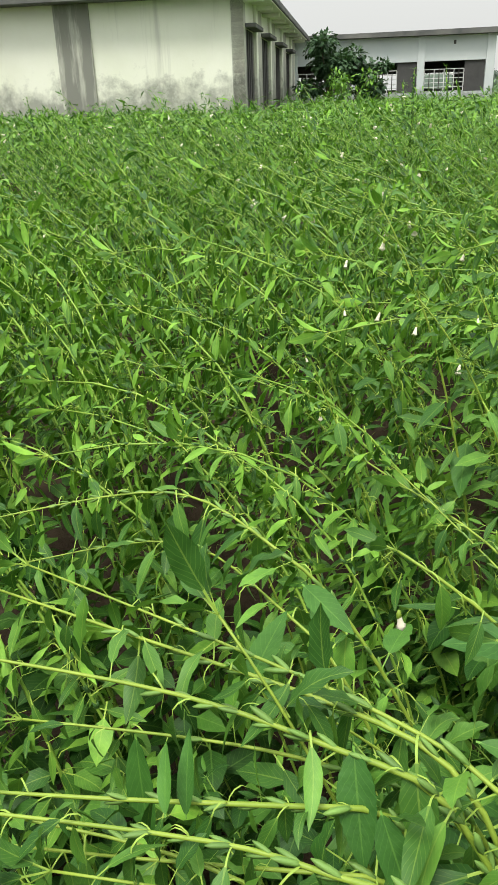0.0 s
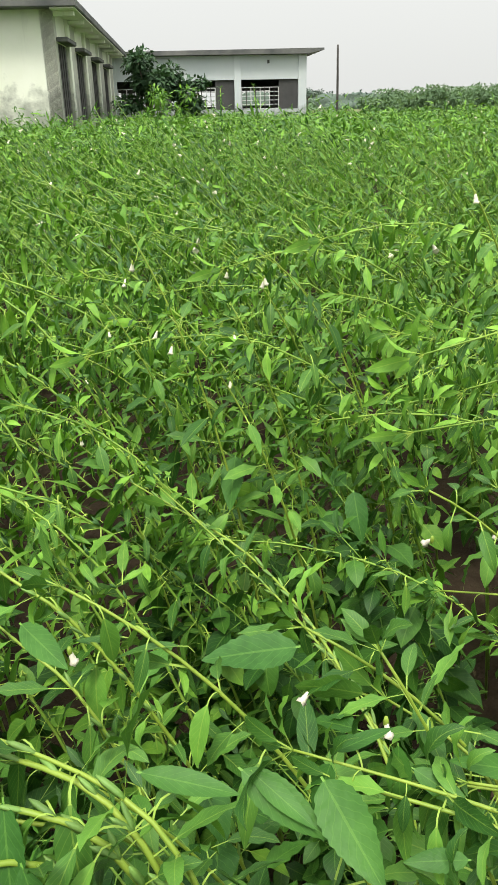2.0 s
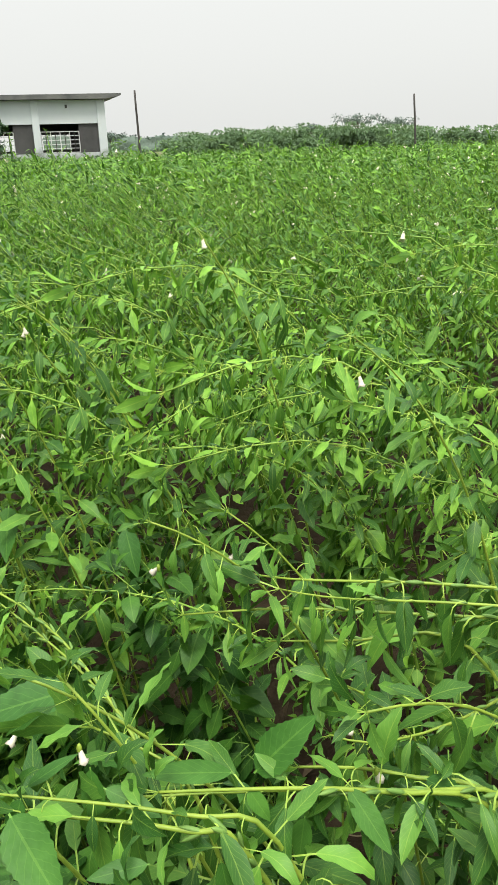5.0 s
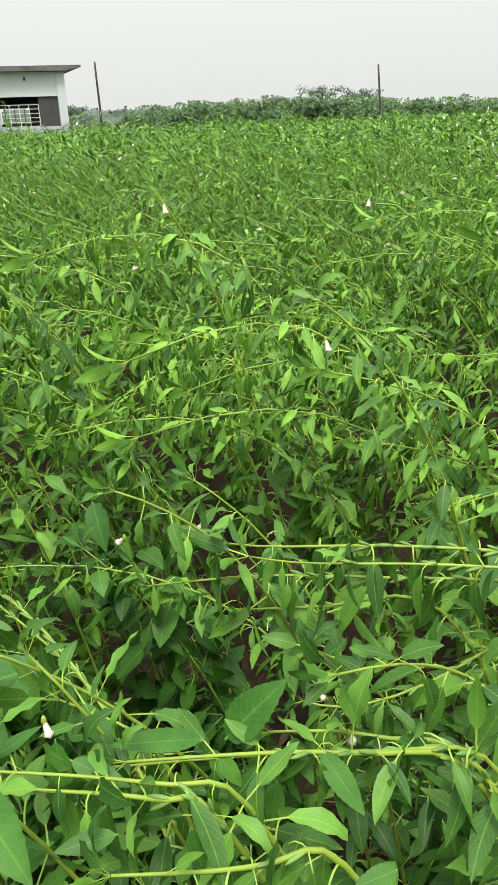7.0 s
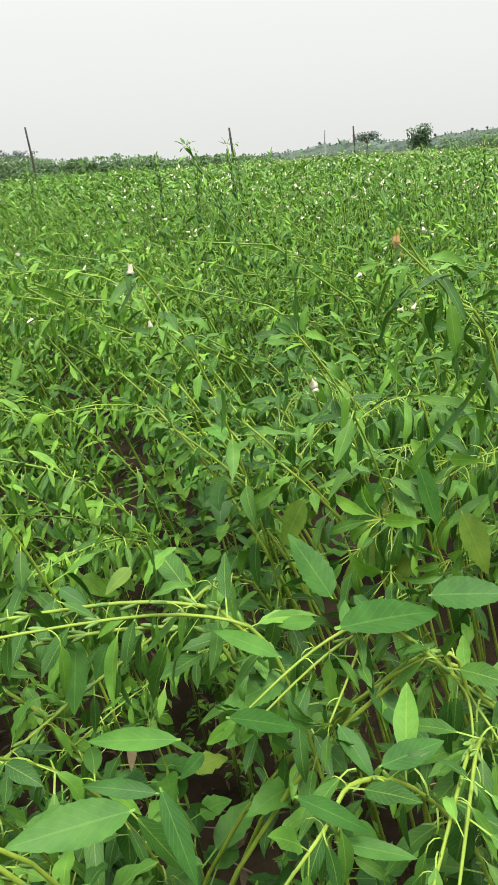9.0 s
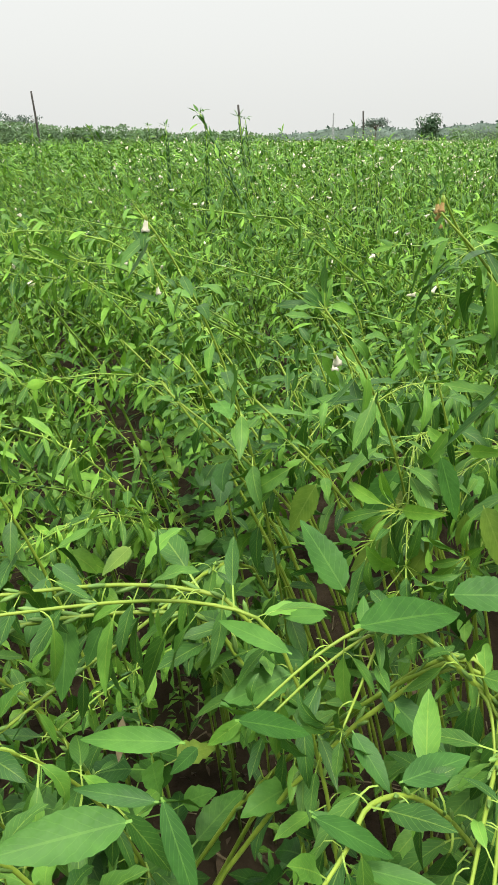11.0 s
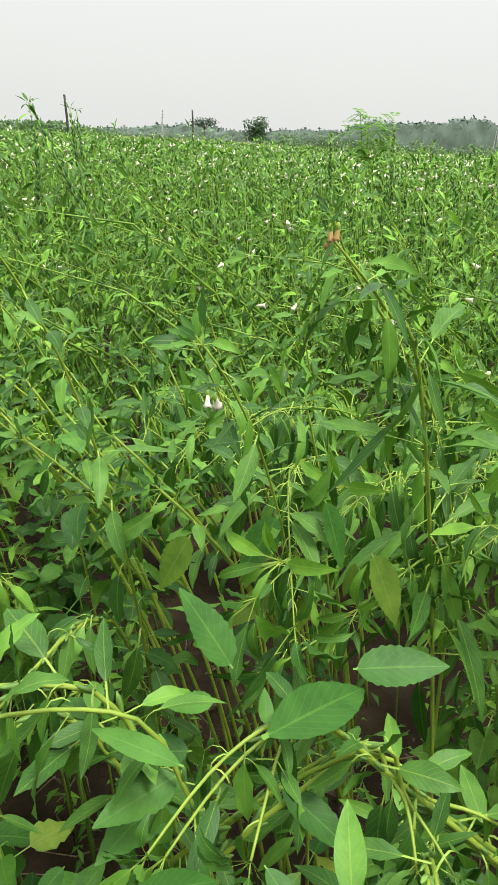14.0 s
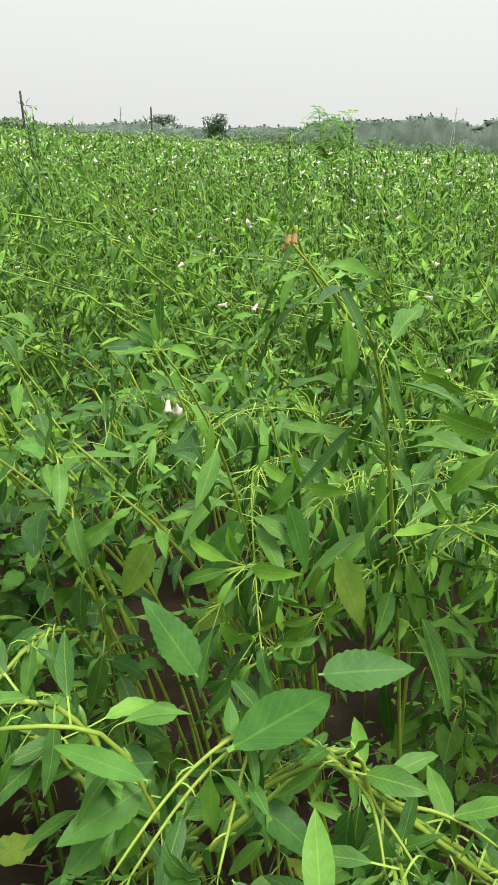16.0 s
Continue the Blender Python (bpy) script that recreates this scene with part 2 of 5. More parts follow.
def block(name, lo, hi, mat, parent=None, label="", bevel=0.0):
    return part(name, slab(bmesh.new(), lo, hi, bevel), mat, parent, label)


def tube(points, radii, sides=6, caps=True):
    """Vertices and faces of a tapered tube along points."""
    pts = np.asarray(points, float)
    tan = np.gradient(pts, axis=0)
    tan /= np.linalg.norm(tan, axis=1, keepdims=True) + 1e-9
    ref = np.array((0.31, 0.87, 0.38))
    a = np.cross(tan, ref)
    a /= np.linalg.norm(a, axis=1, keepdims=True) + 1e-9
    b = np.cross(tan, a)
    ang = np.arange(sides) * 2 * math.pi / sides
    ring = np.cos(ang)[None, :, None] * a[:, None] + np.sin(ang)[None, :, None] * b[:, None]
    v = (pts[:, None] + ring * np.asarray(radii)[:, None, None]).reshape(-1, 3)
    f = []
    for i in range(len(pts) - 1):
        for j in range(sides):
            k = (j + 1) % sides
            f.append((i * sides + j, i * sides + k, (i + 1) * sides + k, (i + 1) * sides + j))
    if caps:
        f.append(tuple(range(sides - 1, -1, -1)))
        f.append(tuple((len(pts) - 1) * sides + j for j in range(sides)))
    return v, f


def leaf_shape(length, width, segs=6, petiole=0.2, bend=50.0, fold=0.25, serrate=0.0, belly=0.42, twist=0.0, wave=0.0):
    """A leaf blade on its stalk along +y, face to +z: verts, faces, map."""
    v, f, uv = [], [], []
    lp = length * petiole
    step = 0
    pos, ang = np.zeros(2), 0.0
    marks = [0.0] + [petiole * length] + [lp + length * (1 - petiole) * (k + 1) / segs for k in range(segs)]
    last = 0.0
    for i, s in enumerate(marks):
        ds = s - last
        last = s
        a = -radians(bend) * (s / length) ** 1.2
        pos = pos + ds * np.array((math.cos(a), math.sin(a)))
        if i < 2:
            w = 0.011 * length
            t = 0.0
        else:
            t = (s - lp) / (length - lp)
            w = width * 0.5 * (math.sin(math.pi * t ** (math.log(0.5) / math.log(belly))) ** 0.85 if t < 1 else 0.0)
            w = max(w, 0.0)
            if serrate and 0 < t < 1:
                w *= 1.0 + serrate * (1 if i % 2 else -1)
        up = np.array((-math.sin(a), math.cos(a)))
        tw = radians(twist) * t
        e = fold * w
        for sx, u in ((-1, 0.0), (0, 0.5), (1, 1.0)):
            lift = e * abs(sx) + sx * w * math.sin(tw) + (wave * width * math.sin(2.1 * i + 1.3 * sx) if sx and i > 1 else 0.0)
            v.append((sx * w * math.cos(tw), pos[0] + up[0] * lift, pos[1] + up[1] * lift))
            uv.append((0.5 if i < 2 else u, 0.0 if i < 2 else t))
    for i in range(len(marks) - 1):
        a, b = 3 * i, 3 * i + 3
        if i == len(marks) - 2:
            f += [(a, a + 1, b + 1), (a + 1, a + 2, b + 1)]
        else:
            f += [(a, a + 1, b + 1, b), (a + 1, a + 2, b + 2, b + 1)]
    return np.array(v), f, np.array(uv)


def drop_loose(v, f, uv):
    used = sorted({i for q in f for i in q})
    back_to = {o: k for k, o in enumerate(used)}
    return v[used], [tuple(back_to[i] for i in q) for q in f], uv[used]


def pod_shape(length=0.026, width=0.0064, rings=5, sides=4):
    """A four-grooved seed pod along +y, with its beak."""
    y = np.linspace(0, length, rings)
    r = width * 0.5 * np.array([math.sin(math.pi * (0.12 + 0.8 * k / (rings - 1))) ** 0.6 for k in range(rings)])
    r[-1] = 0.0006
    v, f = tube(np.stack([0 * y, y, 0 * y], 1), r, sides)
    return v, f, np.zeros((len(v), 2))


def bell_shape(length=0.03, mouth=0.011, sides=7):
    """A hanging bell flower along +y, with a flared lip."""
    y = np.array((0.0, 0.15, 0.45, 0.8, 1.0, 0.94)) * length
    r = np.array((0.12, 0.34, 0.5, 0.62, 1.0, 0.5)) * mouth
    v, f = tube(np.stack([0 * y, y, 0 * y], 1), r, sides)
    f = f[:-1]
    for j in range(sides):
        v[4 * sides + j] += (0, (0.0022 if j % 2 else -0.003), 0)
    return v, f, np.zeros((len(v), 2))


NARROW = [drop_loose(*leaf_shape(1.0, w, 7, p, bd, fo, 0.0, 0.42, tw, 0.1)) for w, p, bd, fo, tw in
          ((0.2, 0.28, 35, 0.3, 25), (0.23, 0.25, 60, 0.25, -35), (0.17, 0.22, 85, 0.3, 45), (0.26, 0.26, 20, 0.2, 15), (0.21, 0.3, 110, 0.35, -40), (0.22, 0.3, 8, 0.25, 30), (0.3, 0.3, 45, 0.3, -10))]
BROAD = [drop_loose(*leaf_shape(1.0, w, 11, p, bd, fo, 0.05, 0.36, tw, 0.06)) for w, p, bd, fo, tw in
         ((0.36, 0.28, 40, 0.2, 10), (0.44, 0.3, 65, 0.15, 22), (0.32, 0.25, 25, 0.28, -20), (0.48, 0.34, 50, 0.12, 18))]
BIG = [drop_loose(*leaf_shape(1.0, w, 21, 0.04, bd, fo, sr, be, tw, 0.02)) for w, bd, fo, sr, be, tw in ((0.34, 8, 0.22, 0.03, 0.4, 10), (0.24, 10, 0.28, 0.015, 0.42, 16), (0.43, 9, 0.2, 0.045, 0.36, -12))]
def hang_shape(width, segs=6, pet=0.3, rise=45.0, fall=-84.0, tip=-98.0, arms=4, belly=0.4, fold=0.25, sway=0.0, stalk=0.0095):
    """A leaf that hangs from an arched stalk: the stalk leaves along +y, the blade falls along -z."""
    v, f, uv = [], [], []
    y = z = last = 0.0
    marks = [pet * k / arms for k in range(arms + 1)] + [pet + (1 - pet) * (k + 1) / segs for k in range(segs)]
    for i, q in enumerate(marks):
        a = radians(rise + (fall - rise) * (q / pet) ** 1.3 if q <= pet else fall + (tip - fall) * (q - pet) / (1 - pet))
        y, z = y + (q - last) * math.cos(a), z + (q - last) * math.sin(a)
        last = q
        t = max(0.0, (q - pet) / (1 - pet))
        if i <= arms:
            for sx in (-1, 1):
                v.append((sx * stalk, y, z))
                uv.append((0.5, 0.0))
            if i:
                f.append((2 * i - 2, 2 * i - 1, 2 * i + 1, 2 * i))
            continue
        w = width * 0.5 * (math.sin(math.pi * t ** (math.log(0.5) / math.log(belly))) ** 0.85 if t < 1 else 0.0)
        base = len(v)
        x = sway * t * t
        if t >= 1.0:
            v.append((x, y, z))
            uv.append((0.5, 1.0))
            f += [(base - 3, base - 2, base), (base - 2, base - 1, base)]
            continue
        for sx, u in ((-1, 0.0), (0, 0.5), (1, 1.0)):
            v.append((x + sx * w, y - math.sin(a) * fold * w * abs(sx), z + math.cos(a) * fold * w * abs(sx)))
            uv.append((u, t))
        if i == arms + 1:
            f += [(base - 2, base + 1, base), (base - 2, base - 1, base + 1), (base - 1, base + 2, base + 1)]
        else:
            f += [(base - 3, base - 2, base + 1, base), (base - 2, base - 1, base + 2, base + 1)]
    return np.array(v), f, np.array(uv)


HANG = [hang_shape(w, 6, p, ri, fa, ti, 4, 0.4, fo, sw) for w, p, ri, fa, ti, fo, sw in
        ((0.2, 0.3, 50, -84, -100, 0.3, 0.05), (0.23, 0.27, 20, -70, -92, 0.25, -0.08), (0.17, 0.34, 70, -90, -80, 0.3, 0.1), (0.26, 0.3, 35, -78, -105, 0.2, -0.04), (0.21, 0.24, 0, -62, -88, 0.35, 0.06), (0.18, 0.36, 85, -60, -75, 0.3, -0.1))]
HANG_BROAD = [hang_shape(w, 8, p, ri, fa, ti, 4, 0.35, 0.2, sw) for w, p, ri, fa, ti, sw in ((0.34, 0.36, 50, -80, -95, 0.04), (0.4, 0.34, 20, -66, -88, -0.05), (0.3, 0.4, 70, -85, -78, 0.05))]
HANG_MID = [hang_shape(w, 3, p, ri, fa, ti, 2, 0.45, 0.25, sw, 0.013) for w, p, ri, fa, ti, sw in ((0.2, 0.3, 50, -84, -98, 0.06), (0.23, 0.27, 20, -70, -92, -0.08), (0.17, 0.34, 75, -88, -78, 0.08), (0.21, 0.25, 0, -60, -84, 0.0))]
HANG_BROAD_MID = [hang_shape(w, 3, 0.34, ri, fa, -92, 2, 0.36, 0.2, 0.03) for w, ri, fa in ((0.36, 50, -80), (0.42, 20, -66))]
HANG_LOW = [(np.array(((-0.012, 0, 0), (0.012, 0, 0), (0, 0.24 * k, 0.1), (-w, 0.27 * k, -0.28), (w, 0.27 * k, -0.28), (x, 0.26 * k, -0.78))), [(0, 1, 2), (2, 3, 5), (2, 5, 4)],
             np.array(((0.5, 0), (0.5, 0), (0.5, 0.02), (0, 0.45), (1, 0.45), (0.5, 1)))) for w, k, x in ((0.1, 1.0, 0.05), (0.085, 1.3, -0.08), (0.12, 0.8, 0.0))]
NARROW_MID = [drop_loose(*leaf_shape(1.0, w, 4, 0.25, bd, 0.3, 0.0, 0.42, tw)) for w, bd, tw in ((0.18, 40, 20), (0.21, 75, -25), (0.16, 100, 10), (0.23, 15, -15))]
BROAD_MID = [drop_loose(*leaf_shape(1.0, w, 4, 0.28, bd, 0.2, 0.0, 0.36, 0)) for w, bd in ((0.38, 40), (0.44, 65))]
def slip_shape(w, bend):
    a, b = radians(bend * 0.35), radians(bend)
    y1, z1 = 0.5 * math.cos(a), -0.5 * math.sin(a)
    return (np.array(((0, 0, 0), (-w, y1, z1 + 0.3 * w), (0, y1, z1), (w, y1, z1 + 0.3 * w), (0, y1 + 0.5 * math.cos(b), z1 - 0.5 * math.sin(b)))),
            [(0, 2, 1), (0, 3, 2), (1, 2, 4), (2, 3, 4)], np.array(((0.5, 0.02), (0, 0.5), (0.5, 0.5), (1, 0.5), (0.5, 1))))


NARROW_LOW = [slip_shape(w, bd) for w, bd in ((0.095, 30), (0.115, 60), (0.085, 90), (0.1, 10))]
BROAD_LOW = [slip_shape(0.17, bd) for bd in (30, 60)]
CURL = (np.array(((-0.014, 0, 0), (0.014, 0, 0), (-0.012, 0.45, 0.12), (0.012, 0.45, 0.12), (0, 0.8, -0.22))), [(0, 1, 3, 2), (2, 3, 4)], np.zeros((5, 2)))
SLIVER = (np.array(((0, 0, 0), (-0.085, 0.42, 0.02), (0.085, 0.42, 0.02), (0, 0.95, -0.25))), [(0, 2, 3, 1)], np.array(((0.5, 0), (0, 0.4), (1, 0.4), (0.5, 1))))
POD_NEAR, POD_MID = pod_shape(), pod_shape(0.025, 0.008, 3, 3)
POD_FAR = (np.array(((0, 0, 0), (-0.005, 0.012, 0), (0.005, 0.012, 0), (0, 0.026, 0))), [(0, 2, 3, 1)], np.zeros((4, 2)))
BELL = bell_shape()
CALYX = pod_shape(0.014, 0.007, 4, 5)
BELL_MID = bell_shape(0.03, 0.012, 4)
BELL_FAR = (np.array(((0, 0, 0), (-0.008, 0.024, 0.004), (0.008, 0.024, 0.004), (0, 0.03, -0.008), (0, 0.026, 0.012))), [(0, 1, 3), (0, 3, 2), (0, 2, 4), (0, 4, 1)], np.zeros((5, 2)))


class Soup:
    """Gathers many placed copies of small shapes into one mesh."""

    def __init__(self):
        self.sets = {}

    def add(self, shape, m=None):
        self.sets.setdefault(id(shape[0]), (shape, []))[1].append(np.eye(4) if m is None else m)

    def build(self, name, mat, parent=None, label="", smooth=False):
        if not self.sets:
            return None
        vs, uvs, loops, counts, base = [], [], [], [], 0
        for shape, ms in self.sets.values():
            v, f, uv = shape
            m = np.array(ms)
            k = len(m)
            vs.append((np.einsum("kij,vj->kvi", m[:, :3, :3], v) + m[:, None, :3, 3]).reshape(-1, 3))
            flat = np.array([i for q in f for i in q])
            sizes = np.array([len(q) for q in f])
            loops.append((flat[None] + base + np.arange(k)[:, None] * len(v)).ravel())
            counts.append(np.tile(sizes, k))
            uvs.append(np.tile(np.asarray(uv)[flat], (k, 1)))
            base += k * len(v)
        v, loop, count, uv = np.concatenate(vs), np.concatenate(loops), np.concatenate(counts), np.concatenate(uvs)
        me = bpy.data.meshes.new(name)
        me.vertices.add(len(v))
        me.vertices.foreach_set("co", v.astype(np.float32).ravel())
        me.loops.add(len(loop))
        me.loops.foreach_set("vertex_index", loop.astype(np.int32))
        me.polygons.add(len(count))
        me.polygons.foreach_set("loop_start", (np.cumsum(count) - count).astype(np.int32))
        if smooth:
            me.polygons.foreach_set("use_smooth", np.ones(len(count), bool))
        me.uv_layers.new(name="UVMap").data.foreach_set("uv", uv.astype(np.float32).ravel())
        me.update(calc_edges=True)
        me.materials.append(mat)
        ob = new(name, me)
        ob.parent = parent
        if label:
            ob["label"] = label
        return ob


def aim(at, way, up, size):
    """A placement: +y along way, +z near up, scaled."""
    y = way / (np.linalg.norm(way) + 1e-9)
    x = np.cross(y, up)
    n = np.linalg.norm(x)
    x = x / n if n > 1e-4 else np.array((1.0, 0, 0))
    z = np.cross(x, y)
    m = np.eye(4)
    m[:3, 0], m[:3, 1], m[:3, 2], m[:3, 3] = x * size, y * size, z * size, at
    return m


def bezier(p, t):
    t = np.asarray(t)[:, None]
    return (1 - t) ** 3 * p[0] + 3 * (1 - t) ** 2 * t * p[1] + 3 * (1 - t) * t ** 2 * p[2] + t ** 3 * p[3]


def stem_line(base, tip, arch=0.12, bow=1.0):
    """Control points of a lodged or upright stem: it leaves the soil steeply, then leans over to its tip."""
    base, tip = np.asarray(base, float), np.asarray(tip, float)
    flat = tip - base
    h = flat[2]
    flat = np.array((flat[0], flat[1], 0.0))
    reach = np.linalg.norm(flat)
    k = min(1.0, reach / 0.6) * bow
    return [base, base + flat * (0.33 - 0.2 * k) + np.array((0, 0, h * (0.4 + 0.5 * k))), base + flat * (0.66 - 0.2 * k) + np.array((0, 0, h * (0.72 + 0.32 * k) + arch * k)), tip]


def grow(ctrl, r, level, leafy=1.0, pods=True, flowers=0.35, start=0.3, leaf=0.08, spacing=0.034, whorl=2, loose=0.0, pod_share=0.72, wide_to=0.5, hang=0.58, pod_top=0.93, tuft=0.45):
    """Where a sesame plant carries its leaves, pods and flowers. level 0 is the finest."""
    curve = bezier(ctrl, np.linspace(0, 1, 40)) if len(ctrl) == 4 else np.asarray(ctrl)
    seg = np.linalg.norm(np.diff(curve, axis=0), axis=1)
    arc = np.concatenate([[0], np.cumsum(seg)])
    total = arc[-1]
    out = {"path": curve, "total": total, "narrow": [], "broad": [], "hang": [], "hang_broad": [], "pod": [], "bell": []}
    s = total * start
    turn = r.uniform(0, 6.28)
    while s < total - 0.02:
        u = s / total
        i = min(max(int(np.searchsorted(arc, s)) - 1, 0), len(arc) - 2)
        p = curve[i] + (curve[i + 1] - curve[i]) * ((s - arc[i]) / (arc[i + 1] - arc[i]))
        d = curve[i + 1] - curve[i]
        d = d / math.sqrt(d @ d)
        side = np.cross(d, (0, 0, 1.0))
        side = side / np.linalg.norm(side) if np.linalg.norm(side) > 0.05 else np.array((1.0, 0, 0))
        top = np.cross(side, d)
        lying = 1.0 - abs(d[2])
        for half in range(whorl):
            a = turn + half * 6.283 / whorl + r.normal(0, 0.25)
            rad = math.cos(a) * side + math.sin(a) * top
            if r.random() < leafy:
                wide = u < wide_to + r.normal(0, 0.08)
                size = leaf * r.uniform(0.6, 1.2) * (1.2 if wide else 1.0) * (1.0 - 0.45 * max(0.0, (u - 0.75) / 0.25))
                mood = r.random()
                droop = mood < (hang if lying > 0.35 else hang * 0.6)
                if droop:
                    way = rad * (0.5, 0.5, 0.15) + d * r.uniform(-0.2, 1.0) + r.normal(0, 0.18, 3)
                    up = np.array((0, 0, 1.0)) + r.normal(0, 0.16, 3)
                elif lying > 0.45 and mood > (0.95 if level else 0.92):
                    way = rad * 0.4 + np.array((0, 0, 0.9)) + r.normal(0, 0.25, 3)
                    up = d + r.normal(0, 0.5, 3)
                elif level:
                    way = rad * (0.6, 0.6, 0.3) + d * (0.75, 0.75, 0.2) + np.array((0, 0, -0.12)) + r.normal(0, 0.25, 3)
                    up = np.array((0, 0, 0.9)) + d * (0.4, 0.4, 0) + r.normal(0, 0.3, 3)
                else:
                    way = rad * (0.8, 0.8, 0.5) + d * 0.35 + np.array((0, 0, -0.1)) + r.normal(0, 0.2, 3)
                    up = np.array((0, 0, 0.9)) + d * 0.4 + r.normal(0, 0.25, 3)
                out[("hang_broad" if wide else "hang") if droop else ("broad" if wide else "narrow")].append((p + (r.normal(0, loose, 3) if loose else 0.0), way, up, size))
            if pods and 0.42 < u < pod_top and half < 2 and r.random() < pod_share:
                out["pod"].append((p, rad * 0.3 + d * 0.9, top, r.uniform(0.6, 0.85) * (1.0 - 0.4 * max(0, (u - 0.75) / 0.25))))
        if u > 0.84 and r.random() < flowers:
            rad = math.cos(turn) * side + math.sin(turn) * top
            out["bell"].append((p, rad * 0.7 + np.array((0, 0, -0.6)) + d * 0.2, top, r.uniform(0.75, 1.05)))
        turn += 1.57
        s += spacing * r.uniform(0.75, 1.3) * (1.0 if u < 0.8 else 0.75)
    d = curve[-1] - curve[-3]
    d /= np.linalg.norm(d)
    for k in range(7 if level < 2 else 4):
        a = k * 2.4
        side = np.cross(d, (0.3, 0.2, 0.9))
        side /= np.linalg.norm(side)
        rad = math.cos(a) * side + math.sin(a) * np.cross(side, d)
        out["narrow"].append((curve[-1], rad * (0.2 + 0.11 * k) + d * 0.8 + r.normal(0, 0.1, 3), d, min(leaf, 0.085) * tuft * r.uniform(0.67, 1.33)))
    return out


def radii(n, thick):
    return np.linspace(thick, thick * 0.32, n)


BUILT = {}


def shared(shape, key, mat, name, smooth=True):
    """One mesh per shape and look, shared by all its leaves, pods or flowers."""
    k = (name, key, mat.name)
    if k not in BUILT:
        ob = mesh_object(name, shape[0], shape[1], mat, None, "", shape[2], smooth)
        BUILT[k] = ob.data
        bpy.data.objects.remove(ob)
    return BUILT[k]


def child(name, me, parent, m):
    ob = new(name, me)
    ob.parent = parent
    ob.matrix_basis = Matrix(m.tolist())
    return ob


def near_plant(name, label, group, ctrl, r, thick=0.0036, wilted=False, extra=(), bloom=(), slim=1.0, **kw):
    """A sesame plant of which each leaf, pod and flower is a part."""
    g = grow(ctrl, r, 0, **kw)
    base = g["path"][0].copy()
    root = tagged(new(name), label, "sesame plant", group)
    root.location = Vector(base)
    n = 22
    line = np.stack([np.interp(np.linspace(0, 1, n), np.linspace(0, 1, len(g["path"])), g["path"][:, k]) for k in range(3)], 1) - base
    line[0, 2] -= 0.01
    v, f = tube(line, radii(n, thick), 6)
    mesh_object("stem", v, f, STEM, root, "", np.zeros((len(v), 2)), True)
    for p, way, up, size in g["narrow"]:
        k = int(r.integers(len(NARROW)))
        child("leaf", shared(NARROW[k], k, LEAF, "leaf"), root, aim(p - base, way, up, size) @ np.diag((slim, 1.0, 1.0, 1.0)))
    for p, way, up, size in g["broad"]:
        k = int(r.integers(len(BROAD)))
        mat = LEAF_OLD if r.random() < 0.07 else LEAF_BROAD
        child("broad_leaf", shared(BROAD[k], k, mat, "broad_leaf"), root, aim(p - base, way, up, size))
    for p, way, up, size in g["hang"]:
        k = int(r.integers(len(HANG)))
        child("leaf", shared(HANG[k], k, LEAF, "hanging_leaf"), root, aim(p - base, way, up, size * 1.15) @ np.diag((slim, 1.0, 1.0, 1.0)))
    for p, way, up, size in g["hang_broad"]:
        k = int(r.integers(len(HANG_BROAD)))
        child("broad_leaf", shared(HANG_BROAD[k], k, LEAF_OLD if r.random() < 0.07 else LEAF_BROAD, "hanging_broad_leaf"), root, aim(p - base, way, up, size * 1.1))
    for p, way, up, size in g["pod"]:
        child("pod", shared(POD_NEAR, 0, POD, "pod"), root, aim(p - base, way, up, size))
    for a, b, mat, k in extra:
        a, b = np.array(a), np.array(b)
        way = b - a
        size = float(np.linalg.norm(way))
        child("broad_leaf", shared(BIG[k], k, mat, "large_leaf"), root, aim(a - base, way, np.array((-0.35, -0.35, 0.85)), size))
    for p in bloom:
        p = np.array(p)
        child("flower", shared(BELL, 0, WILTED if wilted else PETAL, "flower"), root, aim(p - base + (0, 0, 0.009), r.normal(0, 0.3, 3) + (0, 0, -1), np.array((0, 1.0, 0)), (0.44 if p[2] > 1.13 else 0.34) if not wilted else 0.33))
        child("calyx", shared(CALYX, 0, STEM, "calyx"), root, aim(p - base + (0, 0, 0.012), np.array((0, 0, -1.0)), np.array((0, 1.0, 0)), 0.55))
    for p, way, up, size in g["bell"]:
        child("flower", shared(BELL, 0, WILTED if wilted else PETAL, "flower"), root, aim(p - base, way, up, size))
    return root


